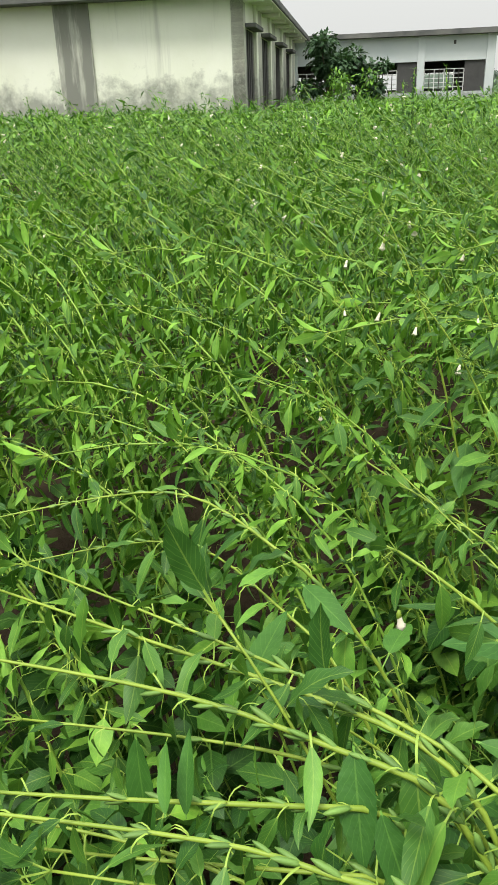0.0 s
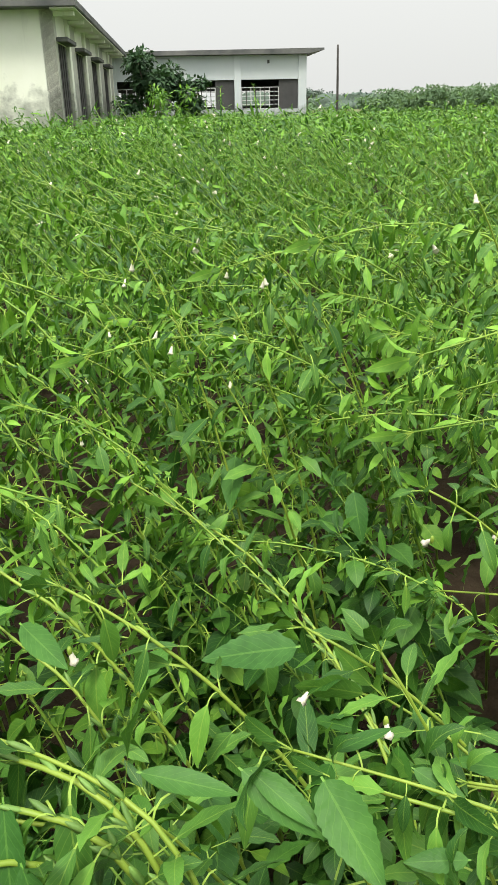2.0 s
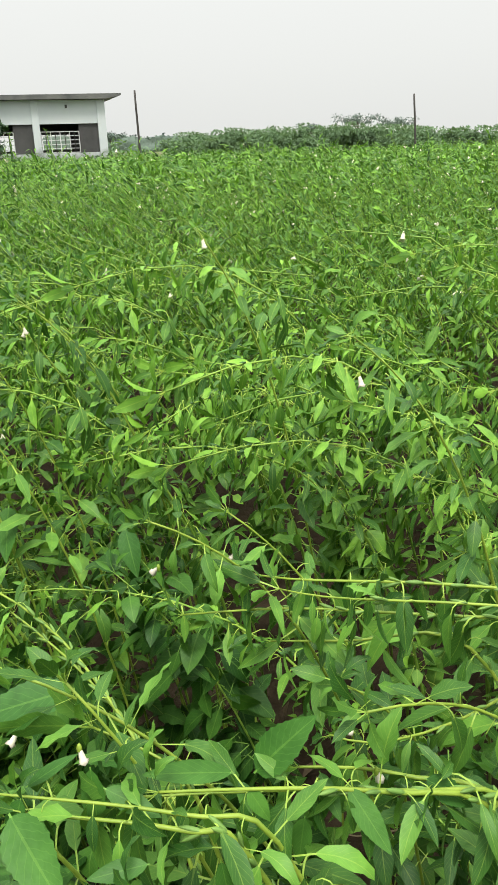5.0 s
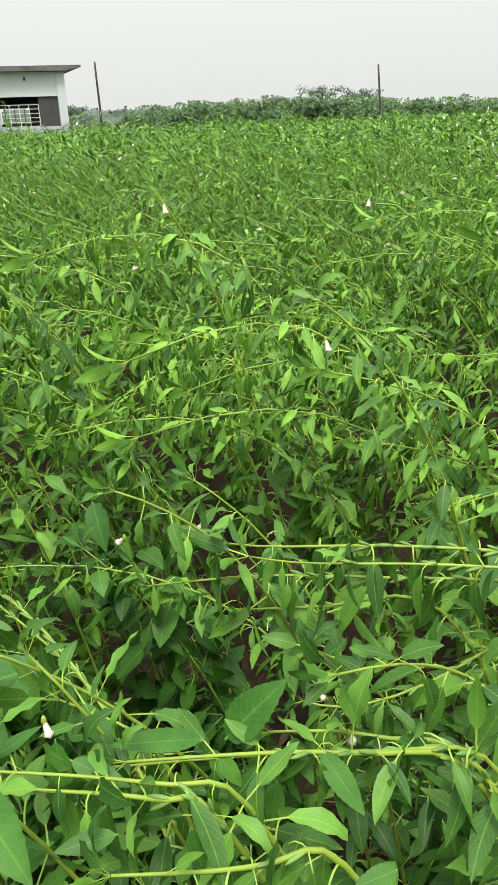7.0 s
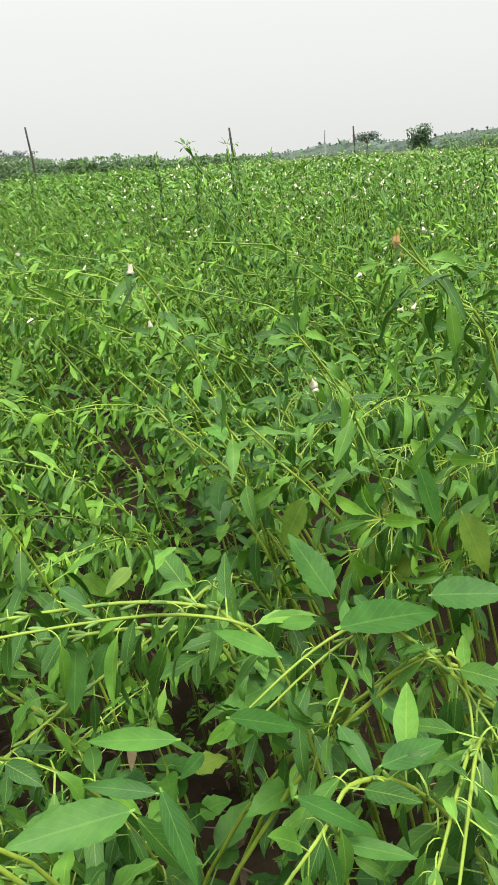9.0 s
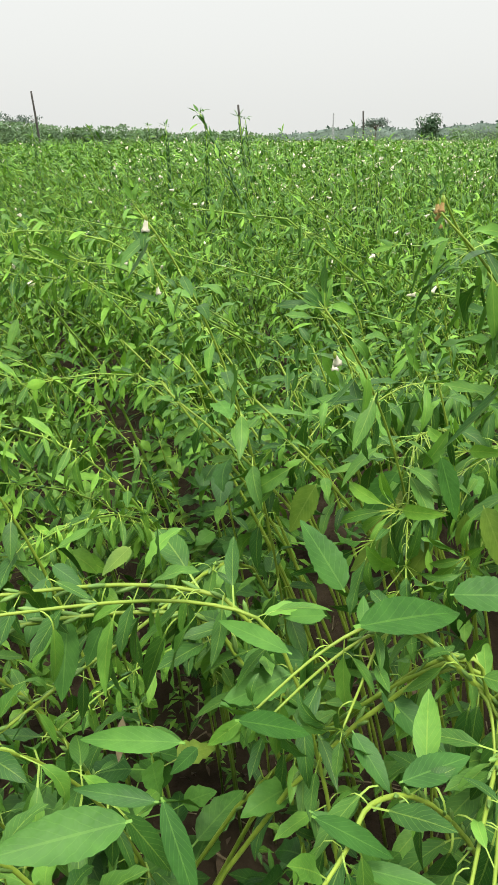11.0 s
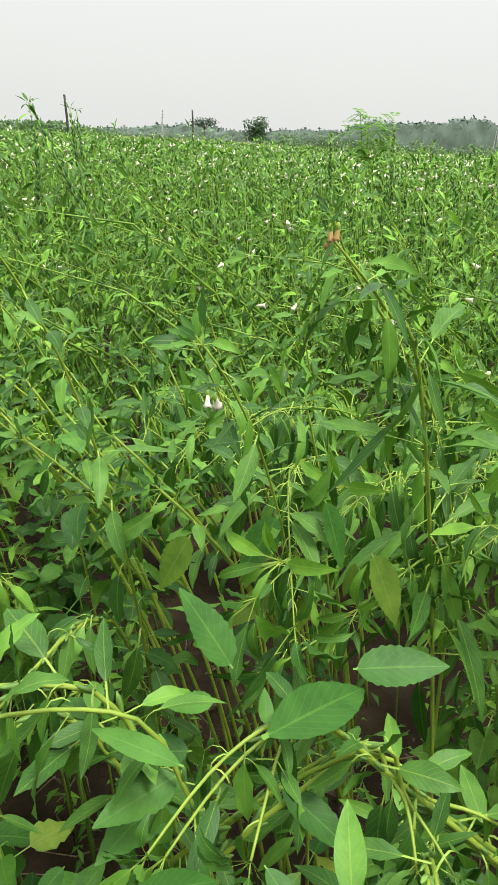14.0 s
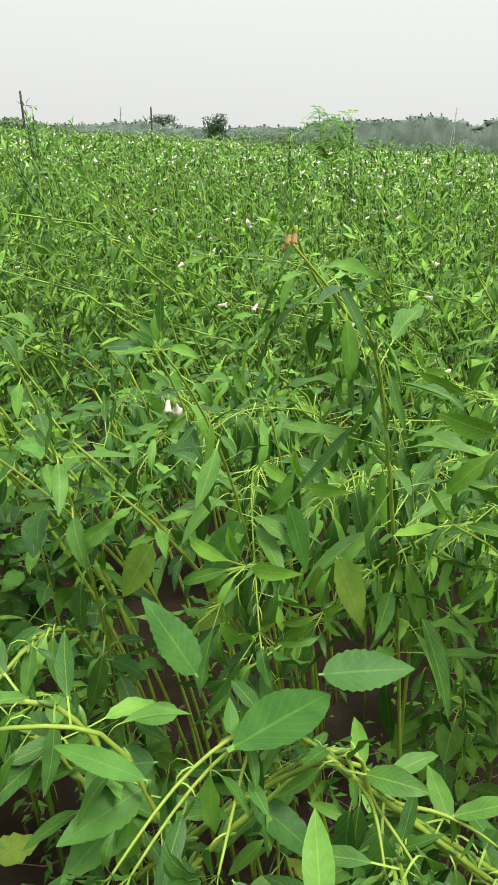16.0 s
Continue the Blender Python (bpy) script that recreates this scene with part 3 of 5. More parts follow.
def joined_plant(name, label, group, ctrl, r, thick=0.0042, pod_size=1.0, look_of=None, **kw):
    """A sesame plant a little farther off: stem, foliage, pods and flowers."""
    g = grow(ctrl, r, 1, **kw)
    base = g["path"][0].copy()
    root = tagged(new(name), label, "sesame plant", group)
    root.location = Vector(base)
    n = 12
    line = np.stack([np.interp(np.linspace(0, 1, n), np.linspace(0, 1, len(g["path"])), g["path"][:, k]) for k in range(3)], 1) - base
    v, f = tube(line, radii(n, thick), 4)
    mesh_object("stem", v, f, STEM_FIELD, root, "", np.zeros((len(v), 2)), True)
    s = Soup()
    for key, shapes in (("narrow", NARROW_MID), ("broad", BROAD_MID), ("hang", HANG_MID), ("hang_broad", HANG_BROAD_MID)):
        for p, way, up, size in g[key]:
            s.add(shapes[int(r.integers(len(shapes)))], aim(p - base, way, up, size))
    tagged(s.build("foliage", look_of or LEAF_FIELD, root), kind="stuff")
    s = Soup()
    for p, way, up, size in g["pod"]:
        s.add(POD_MID, aim(p - base, way, up, size * pod_size))
    pods = s.build("seed_head", POD_FIELD_SHADOWED, root)
    if pods:
        tagged(pods, kind="stuff")
    s = Soup()
    for p, way, up, size in g["bell"]:
        s.add(BELL_MID, aim(p - base, way, up, size * 0.6))
    fl = s.build("bloom", PETAL, root)
    if fl:
        tagged(fl, kind="stuff")
    return root


# ---- ground ----
def ground_sheet():
    steps = [-2500, -900, -400, -180, -90, -50, -30, -18] + list(np.linspace(-10, 20, 46)) + [24, 30, 45, 80, 160, 400, 900, 2500]
    n = len(steps)
    v = []
    for y in steps:
        for x in steps:
            near = math.hypot(x, y) < 25
            z = 0.035 * noise.noise(Vector((x * 1.3, y * 1.3, 0))) if near else 0.0
            v.append((x, y, z - 0.02))
    f = [(j * n + i, j * n + i + 1, (j + 1) * n + i + 1, (j + 1) * n + i) for j in range(n - 1) for i in range(n - 1)]
    tagged(mesh_object("ground", v, f, SOIL), "bare brown field soil with dry clods", "ground", "", "structure")


ground_sheet()

# ---- school buildings: u runs along their fronts, v away from the field ----
SITE = Matrix.Translation((0.97, 16.82, 0)) @ Matrix.Rotation(math.atan2(-0.186, 0.983), 4, "Z")


def near_school():
    root = tagged(new("school_building"), "single-storey limewashed building with a flat stained roof slab", "building")
    root.matrix_basis = SITE
    wallm = block("end_wall", (-9.0, 0, -0.3), (-0.002, 0.25, 3.22), LIME, root, "pale limewashed end wall with mould at its foot")
    # pilaster of damp, dark plaster on the end wall
    block("pilaster", (-3.82, -0.05, -0.3), (-3.08, 0.0, 3.22), STAIN, root, "damp-stained plaster pilaster", 0.01)
    # side wall between the windows
    bays = [(0.3, 1.55), (3.2, 4.6), (6.6, 8.0), (10.2, 11.5)]
    cut = [0.0] + [e for b in bays for e in b] + [13.7]
    for a, b in zip(cut[::2], cut[1::2]):
        block("side_wall", (-0.25, a, -0.3), (0.0, b, 3.22), MOULD, root, "mould-streaked side wall")
    for a, b in bays:
        block("window_sill", (-0.25, a, -0.3), (0.02, b, 1.15), MOULD, root)
        block("window_head", (-0.25, a, 2.68), (0.0, b, 3.22), LIME, root)
        # flush dark panel stands in for the shade of the open window
        w = block("window", (-0.06, a, 1.15), (-0.02, b, 2.68), INNER_SHADE, root, "dark shuttered window")
        for k in range(1, 4):
            y = a + (b - a) * k / 4
            block("window_bar", (-0.016, y - 0.012, 1.15), (-0.002, y + 0.012, 2.68), POLE, w)
        block("sun_shade", (0.0, a - 0.12, 2.69), (0.22, b + 0.01, 2.77), SLAB, root, "concrete sun shade over the window", 0.01)
        block("shade_fin", (0.0, b + 0.02, -0.3), (0.07, b + 0.3, 3.2), LIME, root, "", 0.01)
    block("far_wall", (-9.0, 13.7, -0.3), (0, 13.95, 3.22), LIME, root)
    block("back_wall", (-9.25, 0, -0.3), (-9.0, 13.95, 3.22), LIME, root)
    block("roof_slab", (-9.6, -0.42, 3.22), (0.5, 14.3, 3.36), SLAB, root, "flat concrete roof slab dark with mould", 0.015)
    block("interior_wall", (-4.2, 0.25, -0.3), (-4.0, 13.7, 3.2), INNER_SHADE, root)
    block("soffit", (0.002, -0.36, 3.195), (0.46, 14.2, 3.218), LIME, root, "limewashed underside of the eave")
    for k in range(9):
        block("eave_beam", (0.002, 0.02 + k * 1.65, 3.11), (0.4, 0.16 + k * 1.65, 3.193), LIME, root, "", 0.01)


near_school()


def far_school():
    root = tagged(new("school_building"), "open-fronted grey-washed building with barred openings", "building")
    root.matrix_basis = SITE
    v0 = 13.99
    cols = [(-5.2, -4.95), (-2.6, -2.35), (-0.15, 0.1), (2.05, 2.3), (4.36, 4.61), (6.72, 7.02)]
    for a, b in cols:
        block("column", (a, v0 - 0.06, -0.3), (b, v0 + 0.2, 3.18), GREYWASH, root, "", 0.01)
    for (a0, a), (b, b1) in zip(cols, cols[1:]):
        block("lintel_wall", (a, v0, 2.38), (b, v0 + 0.15, 3.18), GREYWASH, root)
        block("parapet", (a, v0, -0.3), (b, v0 + 0.15, 1.38), GREYWASH, root)
        g = tagged(new("grille"), "")
        g.parent = root
        w = b - a
        x0, x1 = a + 0.02, a + w * 0.66
        z0, z1 = 1.4, 2.12
        for k in range(9):
            x = x0 + (x1 - x0) * k / 8
            block("grille_bar", (x - 0.014, v0 + 0.05, z0), (x + 0.014, v0 + 0.078, z1), POLE if k % 2 else BAR, g)
        for k in range(6):
            z = z0 + (z1 - z0) * k / 5
            block("grille_rail", (x0, v0 + 0.08, z - 0.012), (x1, v0 + 0.10, z + 0.012), BAR, g)
        # dark panel added where the rest of the bay lies open in shade
        block("shutter", (x1 + 0.01, v0 + 0.06, 1.385), (b - 0.01, v0 + 0.1, 2.375), INNER_SHADE, root, "dark plank shutter")
    # rear wall with its own openings, through which daylight shows
    for a, b in ((-5.2, -3.9), (-2.6, -1.8), (-0.1, 0.8), (2.0, 3.2), (4.3, 5.0), (6.2, 7.02)):
        block("rear_wall", (a, v0 + 5.0, -0.3), (b, v0 + 5.15, 3.18), INNER_SHADE, root)
    block("rear_sill", (-5.2, v0 + 5.02, -0.3), (7.0, v0 + 5.14, 1.5), INNER_SHADE, root)
    block("rear_head", (-5.2, v0 + 5.02, 2.1), (7.0, v0 + 5.14, 3.18), INNER_SHADE, root)
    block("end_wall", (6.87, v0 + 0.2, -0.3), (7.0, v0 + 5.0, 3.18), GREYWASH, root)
    block("room_ceiling", (-5.3, v0 + 0.16, 3.0), (6.86, v0 + 4.99, 3.17), INNER_SHADE, root)
    block("vent_block", (5.58, v0 - 0.03, 2.9), (5.66, v0 + 0.01, 3.02), INNER_SHADE, root)
    bm = bmesh.new()
    # roof slab with its end flared upwards
    prof = [(-5.6, 3.19), (7.05, 3.19), (7.62, 3.30), (7.62, 3.37), (-5.6, 3.29)]
    lo = [bm.verts.new((x, v0 - 0.3, z)) for x, z in prof]
    hi = [bm.verts.new((x, v0 + 5.7, z)) for x, z in prof]
    bm.faces.new(lo)
    bm.faces.new(hi[::-1])
    for i in range(5):
        bm.faces.new((lo[i], hi[i], hi[(i + 1) % 5], lo[(i + 1) % 5]))
    bmesh.ops.recalc_face_normals(bm, faces=bm.faces)
    part("roof_slab", bm, SLAB, root, "thin dark roof slab with an upswept end")


far_school()


# ---- trees ----
def blade_shape(w):
    return (np.array(((0, 0, 0), (-w, 0.5, 0.06), (0, 0.5, 0), (w, 0.5, 0.06), (0, 1, -0.12))), [(0, 2, 1), (0, 3, 2), (1, 2, 4), (2, 3, 4)],
            np.array(((0.5, 0), (0, 0.5), (0.5, 0.5), (1, 0.5), (0.5, 1))))


BLADE = blade_shape(0.22)
BLADE_WIDE = blade_shape(0.42)
BLADE_QUAD = (np.array(((0, 0, 0), (-0.3, 0.5, 0.08), (0.3, 0.5, 0.08), (0, 1, -0.1))), [(0, 2, 3, 1)], np.array(((0.5, 0), (0, 0.5), (1, 0.5), (0.5, 1))))


def tree(name, label, at, height, spread, r, leaves, leaf, mat, clear=0.25, limbs=7, flat=1.0, dense=0.5, group=""):
    """Trunk, limbs and a crown of leaf clumps round the limb ends."""
    root = tagged(new(name), label, "tree", group)
    root.location = at
    s = Soup()
    top = height * (0.55 if flat >= 1 else 0.7)
    n = 7
    line = np.stack([np.cumsum(r.normal(0, 0.015 * height, n)), np.cumsum(r.normal(0, 0.015 * height, n)), np.linspace(-0.1, top, n)], 1)
    v, f = tube(line, np.linspace(height * 0.028, height * 0.012, n), 7)
    s.add((v, f, np.zeros((len(v), 2))))
    ends = []
    for k in range(limbs):
        a = k * 2.4 + r.normal(0, 0.3)
        z0 = height * (clear + (0.5 - clear) * r.random())
        out = spread * r.uniform(0.45, 1.0)
        z1 = height * r.uniform(clear + 0.15, 0.95) if flat >= 1 else height * r.uniform(0.78, 0.95)
        st = np.array([np.interp(z0, line[:, 2], line[:, 0]), np.interp(z0, line[:, 2], line[:, 1]), z0])
        en = np.array((out * math.cos(a), out * math.sin(a), z1))
        mid = (st + en) / 2 + np.array((0, 0, 0.08 * height))
        b = bezier([st, mid, mid, en], np.linspace(0, 1, 6))
        v, f = tube(b, np.linspace(height * 0.012, height * 0.003, 6), 5)
        s.add((v, f, np.zeros((len(v), 2))))
        ends.append(en)
        ends.append(b[3])
    ends.append(np.array((line[-1, 0], line[-1, 1], height * 0.93)))
    s.build("trunk", BARK, root, "", True)
    crown = Soup()
    for k in range(leaves):
        c = ends[int(r.integers(len(ends)))]
        d = r.normal(0, 1, 3)
        d /= np.linalg.norm(d)
        rad = spread * dense * r.uniform(0.2, 1.0) ** 0.5 * (0.7 + 0.5 * noise.noise(Vector(d * 2 + c)))
        p = c + d * rad * np.array((1, 1, 0.7 * min(1.0, flat)))
        p[2] = min(max(p[2], height * clear * 0.6), height * 1.02)
        way = d + np.array((0, 0, -0.5)) + r.normal(0, 0.5, 3)
        crown.add(BLADE_QUAD if leaves > 1500 else BLADE, aim(p, way, d + np.array((0, 0, 0.8)), leaf * r.uniform(0.6, 1.3)))
    crown.build("crown", mat, root)
    return root


def at_heading(az, d, z=0.0):
    return Vector((d * math.sin(radians(az)), d * math.cos(radians(az)), z))


r = np.random.default_rng(3)
spot = SITE @ Vector((1.45, 9.0, 0))
tree("broadleaf_tree", "dark green broadleaf tree beside the building corner", spot, 3.1, 0.8, r, 4200, 0.16, TREE_LEAF, 0.25, 11, dense=0.55)
spot = SITE @ Vector((2.55, 9.2, 0))
tree("broadleaf_tree", "low dark green bushy tree in front of the open building", spot, 2.4, 0.6, r, 2400, 0.15, TREE_LEAF, 0.2, 9, dense=0.55)


def bush_row(name, label, spans, r, mat, leaf, per):
    """Trees of a belt, one after another; spans: heading, distance, height, spread."""
    for az, d, h, s in spans:
        tree(name, label, at_heading(az, d), h, s, r, per, leaf, mat, 0.08, 8, dense=0.55, group=name + " belt")


belt = []
for k in range(17):
    az = 24.7 + k * 1.05
    top = np.interp(az, (23, 26, 29, 33, 37, 41, 42.5, 44), (0.55, 0.95, 1.02, 1.1, 1.15, 0.95, 0.45, 0.6))
    belt.append((az, 78 + r.uniform(-5, 5), 1.45 + 78 * math.tan(radians(top)) * r.uniform(0.82, 1.0), 1.7 * r.uniform(0.8, 1.2)))
for k in range(9):
    az = 43.4 + k * 1.5
    top = np.interp(az, (43, 47, 49, 53, 56, 60), (0.55, 0.75, 0.1, 0.25, 0.1, 0.1))
    belt.append((az, 66 + r.uniform(-4, 4), 1.45 + 66 * math.tan(radians(top)) * r.uniform(0.9, 1.08), 1.6 * r.uniform(0.8, 1.2)))
bush_row("roadside_tree", "leafy green tree in a dense belt beyond the field", belt, r, HAZED_HEDGE_LEAF, 0.25, 3000)
spot = SITE @ Vector((1.9, 6.6, 0))
tree("leafy_bush", "light green leafy bush below the dark tree", spot, 1.95, 0.8, r, 1500, 0.13, LEAF_FIELD, 0.1, 8, dense=0.5)
bush_row("garden_bush", "green bush growing behind the field edge", [(20.2, 44, 1.75, 0.9), (21.6, 46, 1.6, 0.8), (19.2, 45, 1.6, 0.7)], r, HAZED_HEDGE_LEAF, 0.3, 350)

low = [(69.0 + k * 1.35 + r.uniform(-0.4, 0.4), 95 + r.uniform(-6, 6), r.uniform(1.7, 2.5), 1.5 * r.uniform(0.8, 1.3)) for k in range(20)]
bush_row("low_bush", "low green bush on the far side of the field", low, r, HAZED_HEDGE_LEAF, 0.4, 420)
# wide flat-crowned trees behind the belt, and skyline woods; haze is in their colour
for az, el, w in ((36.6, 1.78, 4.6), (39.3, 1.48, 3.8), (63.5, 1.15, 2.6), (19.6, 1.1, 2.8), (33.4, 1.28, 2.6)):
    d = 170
    tree("rain_tree", "wide flat-crowned tree, pale with distance", at_heading(az, d), 1.45 + d * math.tan(radians(el)), w, r, 900, 0.5, HAZED_FAR_LEAF, 0.6, 13, 0.3, 0.36, "rain trees on the skyline")
tree("mango_tree", "dark round-crowned tree standing in open ground", at_heading(67.3, 120), 1.45 + 120 * math.tan(radians(1.3)), 1.75, r, 1400, 0.46, TREE_LEAF, 0.2, 12, dense=0.6)


def skyline(az):
    top = np.interp(az, (15, 19, 22, 26, 45, 56, 58, 60.5, 63, 65, 68, 70, 73, 75, 77.5, 80, 82, 84, 84.8, 86, 90, 96),
                    (0.9, 1.0, 0.65, 0.7, 0.3, 0.05, 0.1, 0.45, 0.6, 0.35, 0.5, 0.7, 0.75, 1.4, 1.4, 1.6, 1.9, 1.6, 1.1, 1.85, 1.7, 1.5))
    for width, high, seed in ((1.7, 0.24, 0.0), (0.9, 0.12, 0.37)):
        k = (az + 0.5 * noise.noise(Vector((az * 0.9, seed, 0)))) / width + seed
        u = (k - math.floor(k)) * 2 - 1
        top += high * (math.sqrt(max(0.0, 1 - u * u)) - 0.7) * (0.6 + 0.8 * noise.noise(Vector((math.floor(k) * 0.73, seed, 4))))
    return top + 0.05 * noise.noise(Vector((az * 3.7, 3, 0)))


def far_woods():
    """The wooded skyline: a lumpy body of crowns with loose foliage on its outline."""
    n, rows = 500, 7
    v, f = [], []
    for i in range(n):
        az = 15 + 81 * i / (n - 1)
        for j in range(rows):
            k = j / (rows - 1)
            d = 335 + 1.2 * noise.noise(Vector((az * 1.3, k * 2.2, 1))) + 0.8 * noise.noise(Vector((az * 4, k * 5, 4))) + 1.5 * k * k
            v.append(tuple(at_heading(az, d, (1.45 + 335 * math.tan(radians(max(skyline(az) - 0.06, 0.1)))) * k - 0.5 * (1 - k))))
    for i in range(n - 1):
        for j in range(rows - 1):
            a = i * rows + j
            f.append((a, a + 1, a + rows + 1, a + rows))
    ball = bmesh.new()
    bmesh.ops.create_icosphere(ball, subdivisions=2, radius=1.0)
    ball.verts.ensure_lookup_table()
    bv = np.array([q.co for q in ball.verts])
    bf = [[q.index for q in face.verts] for face in ball.faces]
    s = Soup()
    for k in range(230):
        az = r.uniform(57, 96) if k < 190 else r.uniform(15, 40)
        top = 1.45 + 330 * math.tan(radians(max(skyline(az), 0.1)))
        w, h = r.uniform(2.6, 5.2), r.uniform(1.4, 2.8)
        at = np.array(at_heading(az, r.uniform(344, 350), max(0.3, top * r.uniform(0.93, 1.1) - h * 0.9)))
        lump = np.array([0.9 + 0.6 * noise.noise(Vector(q * 1.8) + Vector((k * 3.1, 0, 0))) + 0.16 * noise.noise(Vector(q * 4.5) + Vector((0, k * 1.7, 0))) for q in bv])
        for i in [q for q in r.integers(len(bv), size=60) if bv[q][2] > 0]:
            way = bv[i] + r.normal(0, 0.6, 3)
            s.add(BLADE_WIDE, aim(at + bv[i] * lump[i] * (w, w, h) * 0.97, way, bv[i] + (0, 0, 0.5), r.uniform(0.5, 1.5)))
        start = len(v)
        v += [tuple(q) for q in at + bv * lump[:, None] * (w, w, h)]
        f += [tuple(start + i for i in face) for face in bf]
    ball.free()
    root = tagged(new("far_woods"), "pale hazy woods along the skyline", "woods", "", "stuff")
    tagged(mesh_object("crowns", v, f, HAZED_FAR_LEAF, root, "", np.zeros((len(v), 2)), True), kind="stuff")
    for k in range(3000):
        az = r.uniform(15, 96)
        h = 1.45 + 330 * math.tan(radians(max(skyline(az), 0.1)))
        p = np.array(at_heading(az, 324 * r.uniform(0.985, 1.01), h * r.uniform(0.15, 1.0) + r.uniform(-0.2, 0.15)))
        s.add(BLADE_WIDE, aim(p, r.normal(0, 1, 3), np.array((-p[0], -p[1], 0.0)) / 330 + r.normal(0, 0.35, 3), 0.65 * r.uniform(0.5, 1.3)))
    tagged(s.build("foliage", HAZED_FAR_LEAF, root), kind="stuff")


far_woods()


# ---- poles and pylons ----
def pole(az, d, top, lean_az, lean):
    at = at_heading(az, d)
    z = 1.45 + d * math.tan(radians(top))
    root = tagged(new("wooden_pole"), "thin dark weathered wooden pole standing alone", "pole", "poles along the field")
    root.location = at
    n = 8
    k = np.linspace(0, 1, n)
    side = np.array(at_heading(lean_az, 1.0))[:2]
    pts = np.stack([side[0] * lean * k * z + 0.02 * np.sin(k * 5), side[1] * lean * k * z + 0.015 * np.sin(k * 7), k * z - 0.1 * (1 - k)], 1)
    v, f = tube(pts, np.linspace(0.065, 0.045, n), 7)
    mesh_object("shaft", v, f, POLE, root, "", np.zeros((len(v), 2)), True)


pole(21.75, 38.6, 3.7, 300, 0.0)
pole(40.95, 42.5, 2.9, -50, 0.06)
pole(54.8, 35.8, 2.05, -36, 0.06)
pole(63.05, 46.8, 1.6, -27, 0.03)


def pylon(az, d, top):
    root = tagged(new("pylon"), "pale lattice transmission tower far off", "pylon", "transmission towers")
    root.location = at_heading(az, d)
    h = 1.45 + d * math.tan(radians(top))
    w = h * 0.045
    legs = [(sx, sy) for sx in (-1, 1) for sy in (-1, 1)]
    for sx, sy in legs:
        v, f = tube([(sx * w, sy * w, 0), (sx * w * 0.3, sy * w * 0.3, h * 0.6), (sx * w * 0.12, sy * w * 0.12, h)], (0.1, 0.08, 0.06), 4)
        mesh_object("leg", v, f, STEEL, root, "", np.zeros((len(v), 2)))
    for k in range(9):
        z0, z1 = h * k / 9, h * (k + 1) / 9
        a, b = np.interp(z0, (0, h * 0.6, h), (w, w * 0.3, w * 0.12)), np.interp(z1, (0, h * 0.6, h), (w, w * 0.3, w * 0.12))
        for sy in (-1, 1):
            v, f = tube([(-a, sy * a, z0), (0, sy * (a + b) / 2, (z0 + z1) / 2), (b, sy * b, z1)], (0.045, 0.045, 0.045), 4)
            mesh_object("brace", v, f, STEEL, root, "", np.zeros((len(v), 2)))
    for z, l in ((0.72, 0.16), (0.83, 0.13), (0.94, 0.1)):
        v, f = tube([(-l * h, 0, z * h), (0, 0, z * h + 0.3), (l * h, 0, z * h)], (0.04, 0.08, 0.04), 4)
        mesh_object("cross_arm", v, f, STEEL, root, "", np.zeros((len(v), 2)))


pylon(60.6, 300, 1.5)
pylon(83.4, 300, 2.6)


# ---- the feathery shrub standing in the crop ----
def feathery_shrub(name, label, at, height, spread, count=14, leaflet=0.09, step=0.03):
    r = np.random.default_rng(12)
    root = tagged(new(name), label, "shrub")
    root.location = at
    stems, fronds = Soup(), Soup()
    for k in range(count):
        a = k * 2.4
        top = np.array((spread * 0.5 * math.cos(a) * r.uniform(0.3, 1), spread * 0.5 * math.sin(a) * r.uniform(0.3, 1), height * r.uniform(0.7, 1.0)))
        b = bezier([np.zeros(3), np.array((0, 0, height * 0.4)), top * (0.6, 0.6, 0.8), top], np.linspace(0, 1, 8))
        v, f = tube(b, np.linspace(0.012, 0.003, 8), 5)
        stems.add((v, f, np.zeros((len(v), 2))))
        for j in range(8):
            t = r.uniform(0.35, 1.0)
            p = bezier([np.zeros(3), np.array((0, 0, height * 0.4)), top * (0.6, 0.6, 0.8), top], [t])[0]
            w = r.normal(0, 1, 3) * (1, 1, 0.7) + (0, 0, 0.3)
            w /= np.linalg.norm(w)
            for i in range(10):
                q = p + w * step * i + np.array((0, 0, -0.0012 * i * i))
                for sgn in (-1, 1):
                    fronds.add(BLADE, aim(q, np.cross(w, (0, 0, 1)) * sgn + w * 0.3, np.array((0, 0, 1.0)), leaflet))
    stems.build("stems", STEM_FIELD, root)
    fronds.build("fronds", FEATHER, root)


feathery_shrub("feathery_shrub", "light green feathery-leaved shrub standing above the crop", at_heading(75.6, 14.0), 2.0, 0.95)


# ---- the sesame crop ----
def lodging(x, y, r):
    """Which way and how far plants lean at a place: laid away to the left in bundles, upright farther to the right."""
    d = math.hypot(x, y)
    az = math.degrees(math.atan2(x, y))
    lie = 0.7 + 0.28 * noise.noise(Vector((x * 0.9, y * 0.9, 5)))
    lie *= np.interp(d, (0, 3, 12), (1.0, 0.95, 0.8))
    lie *= np.interp(az, (20, 55, 72), (1.0, 0.75, 0.22)) if d > 2.6 else 1.0
    way = radians(-62 + 34 * noise.noise(Vector((x * 0.8, y * 0.8, 9))) + r.normal(0, 11))
    reach = max(0.03, lie * r.uniform(0.6, 1.15))
    return np.array((math.sin(way), math.cos(way), 0.0)) * reach


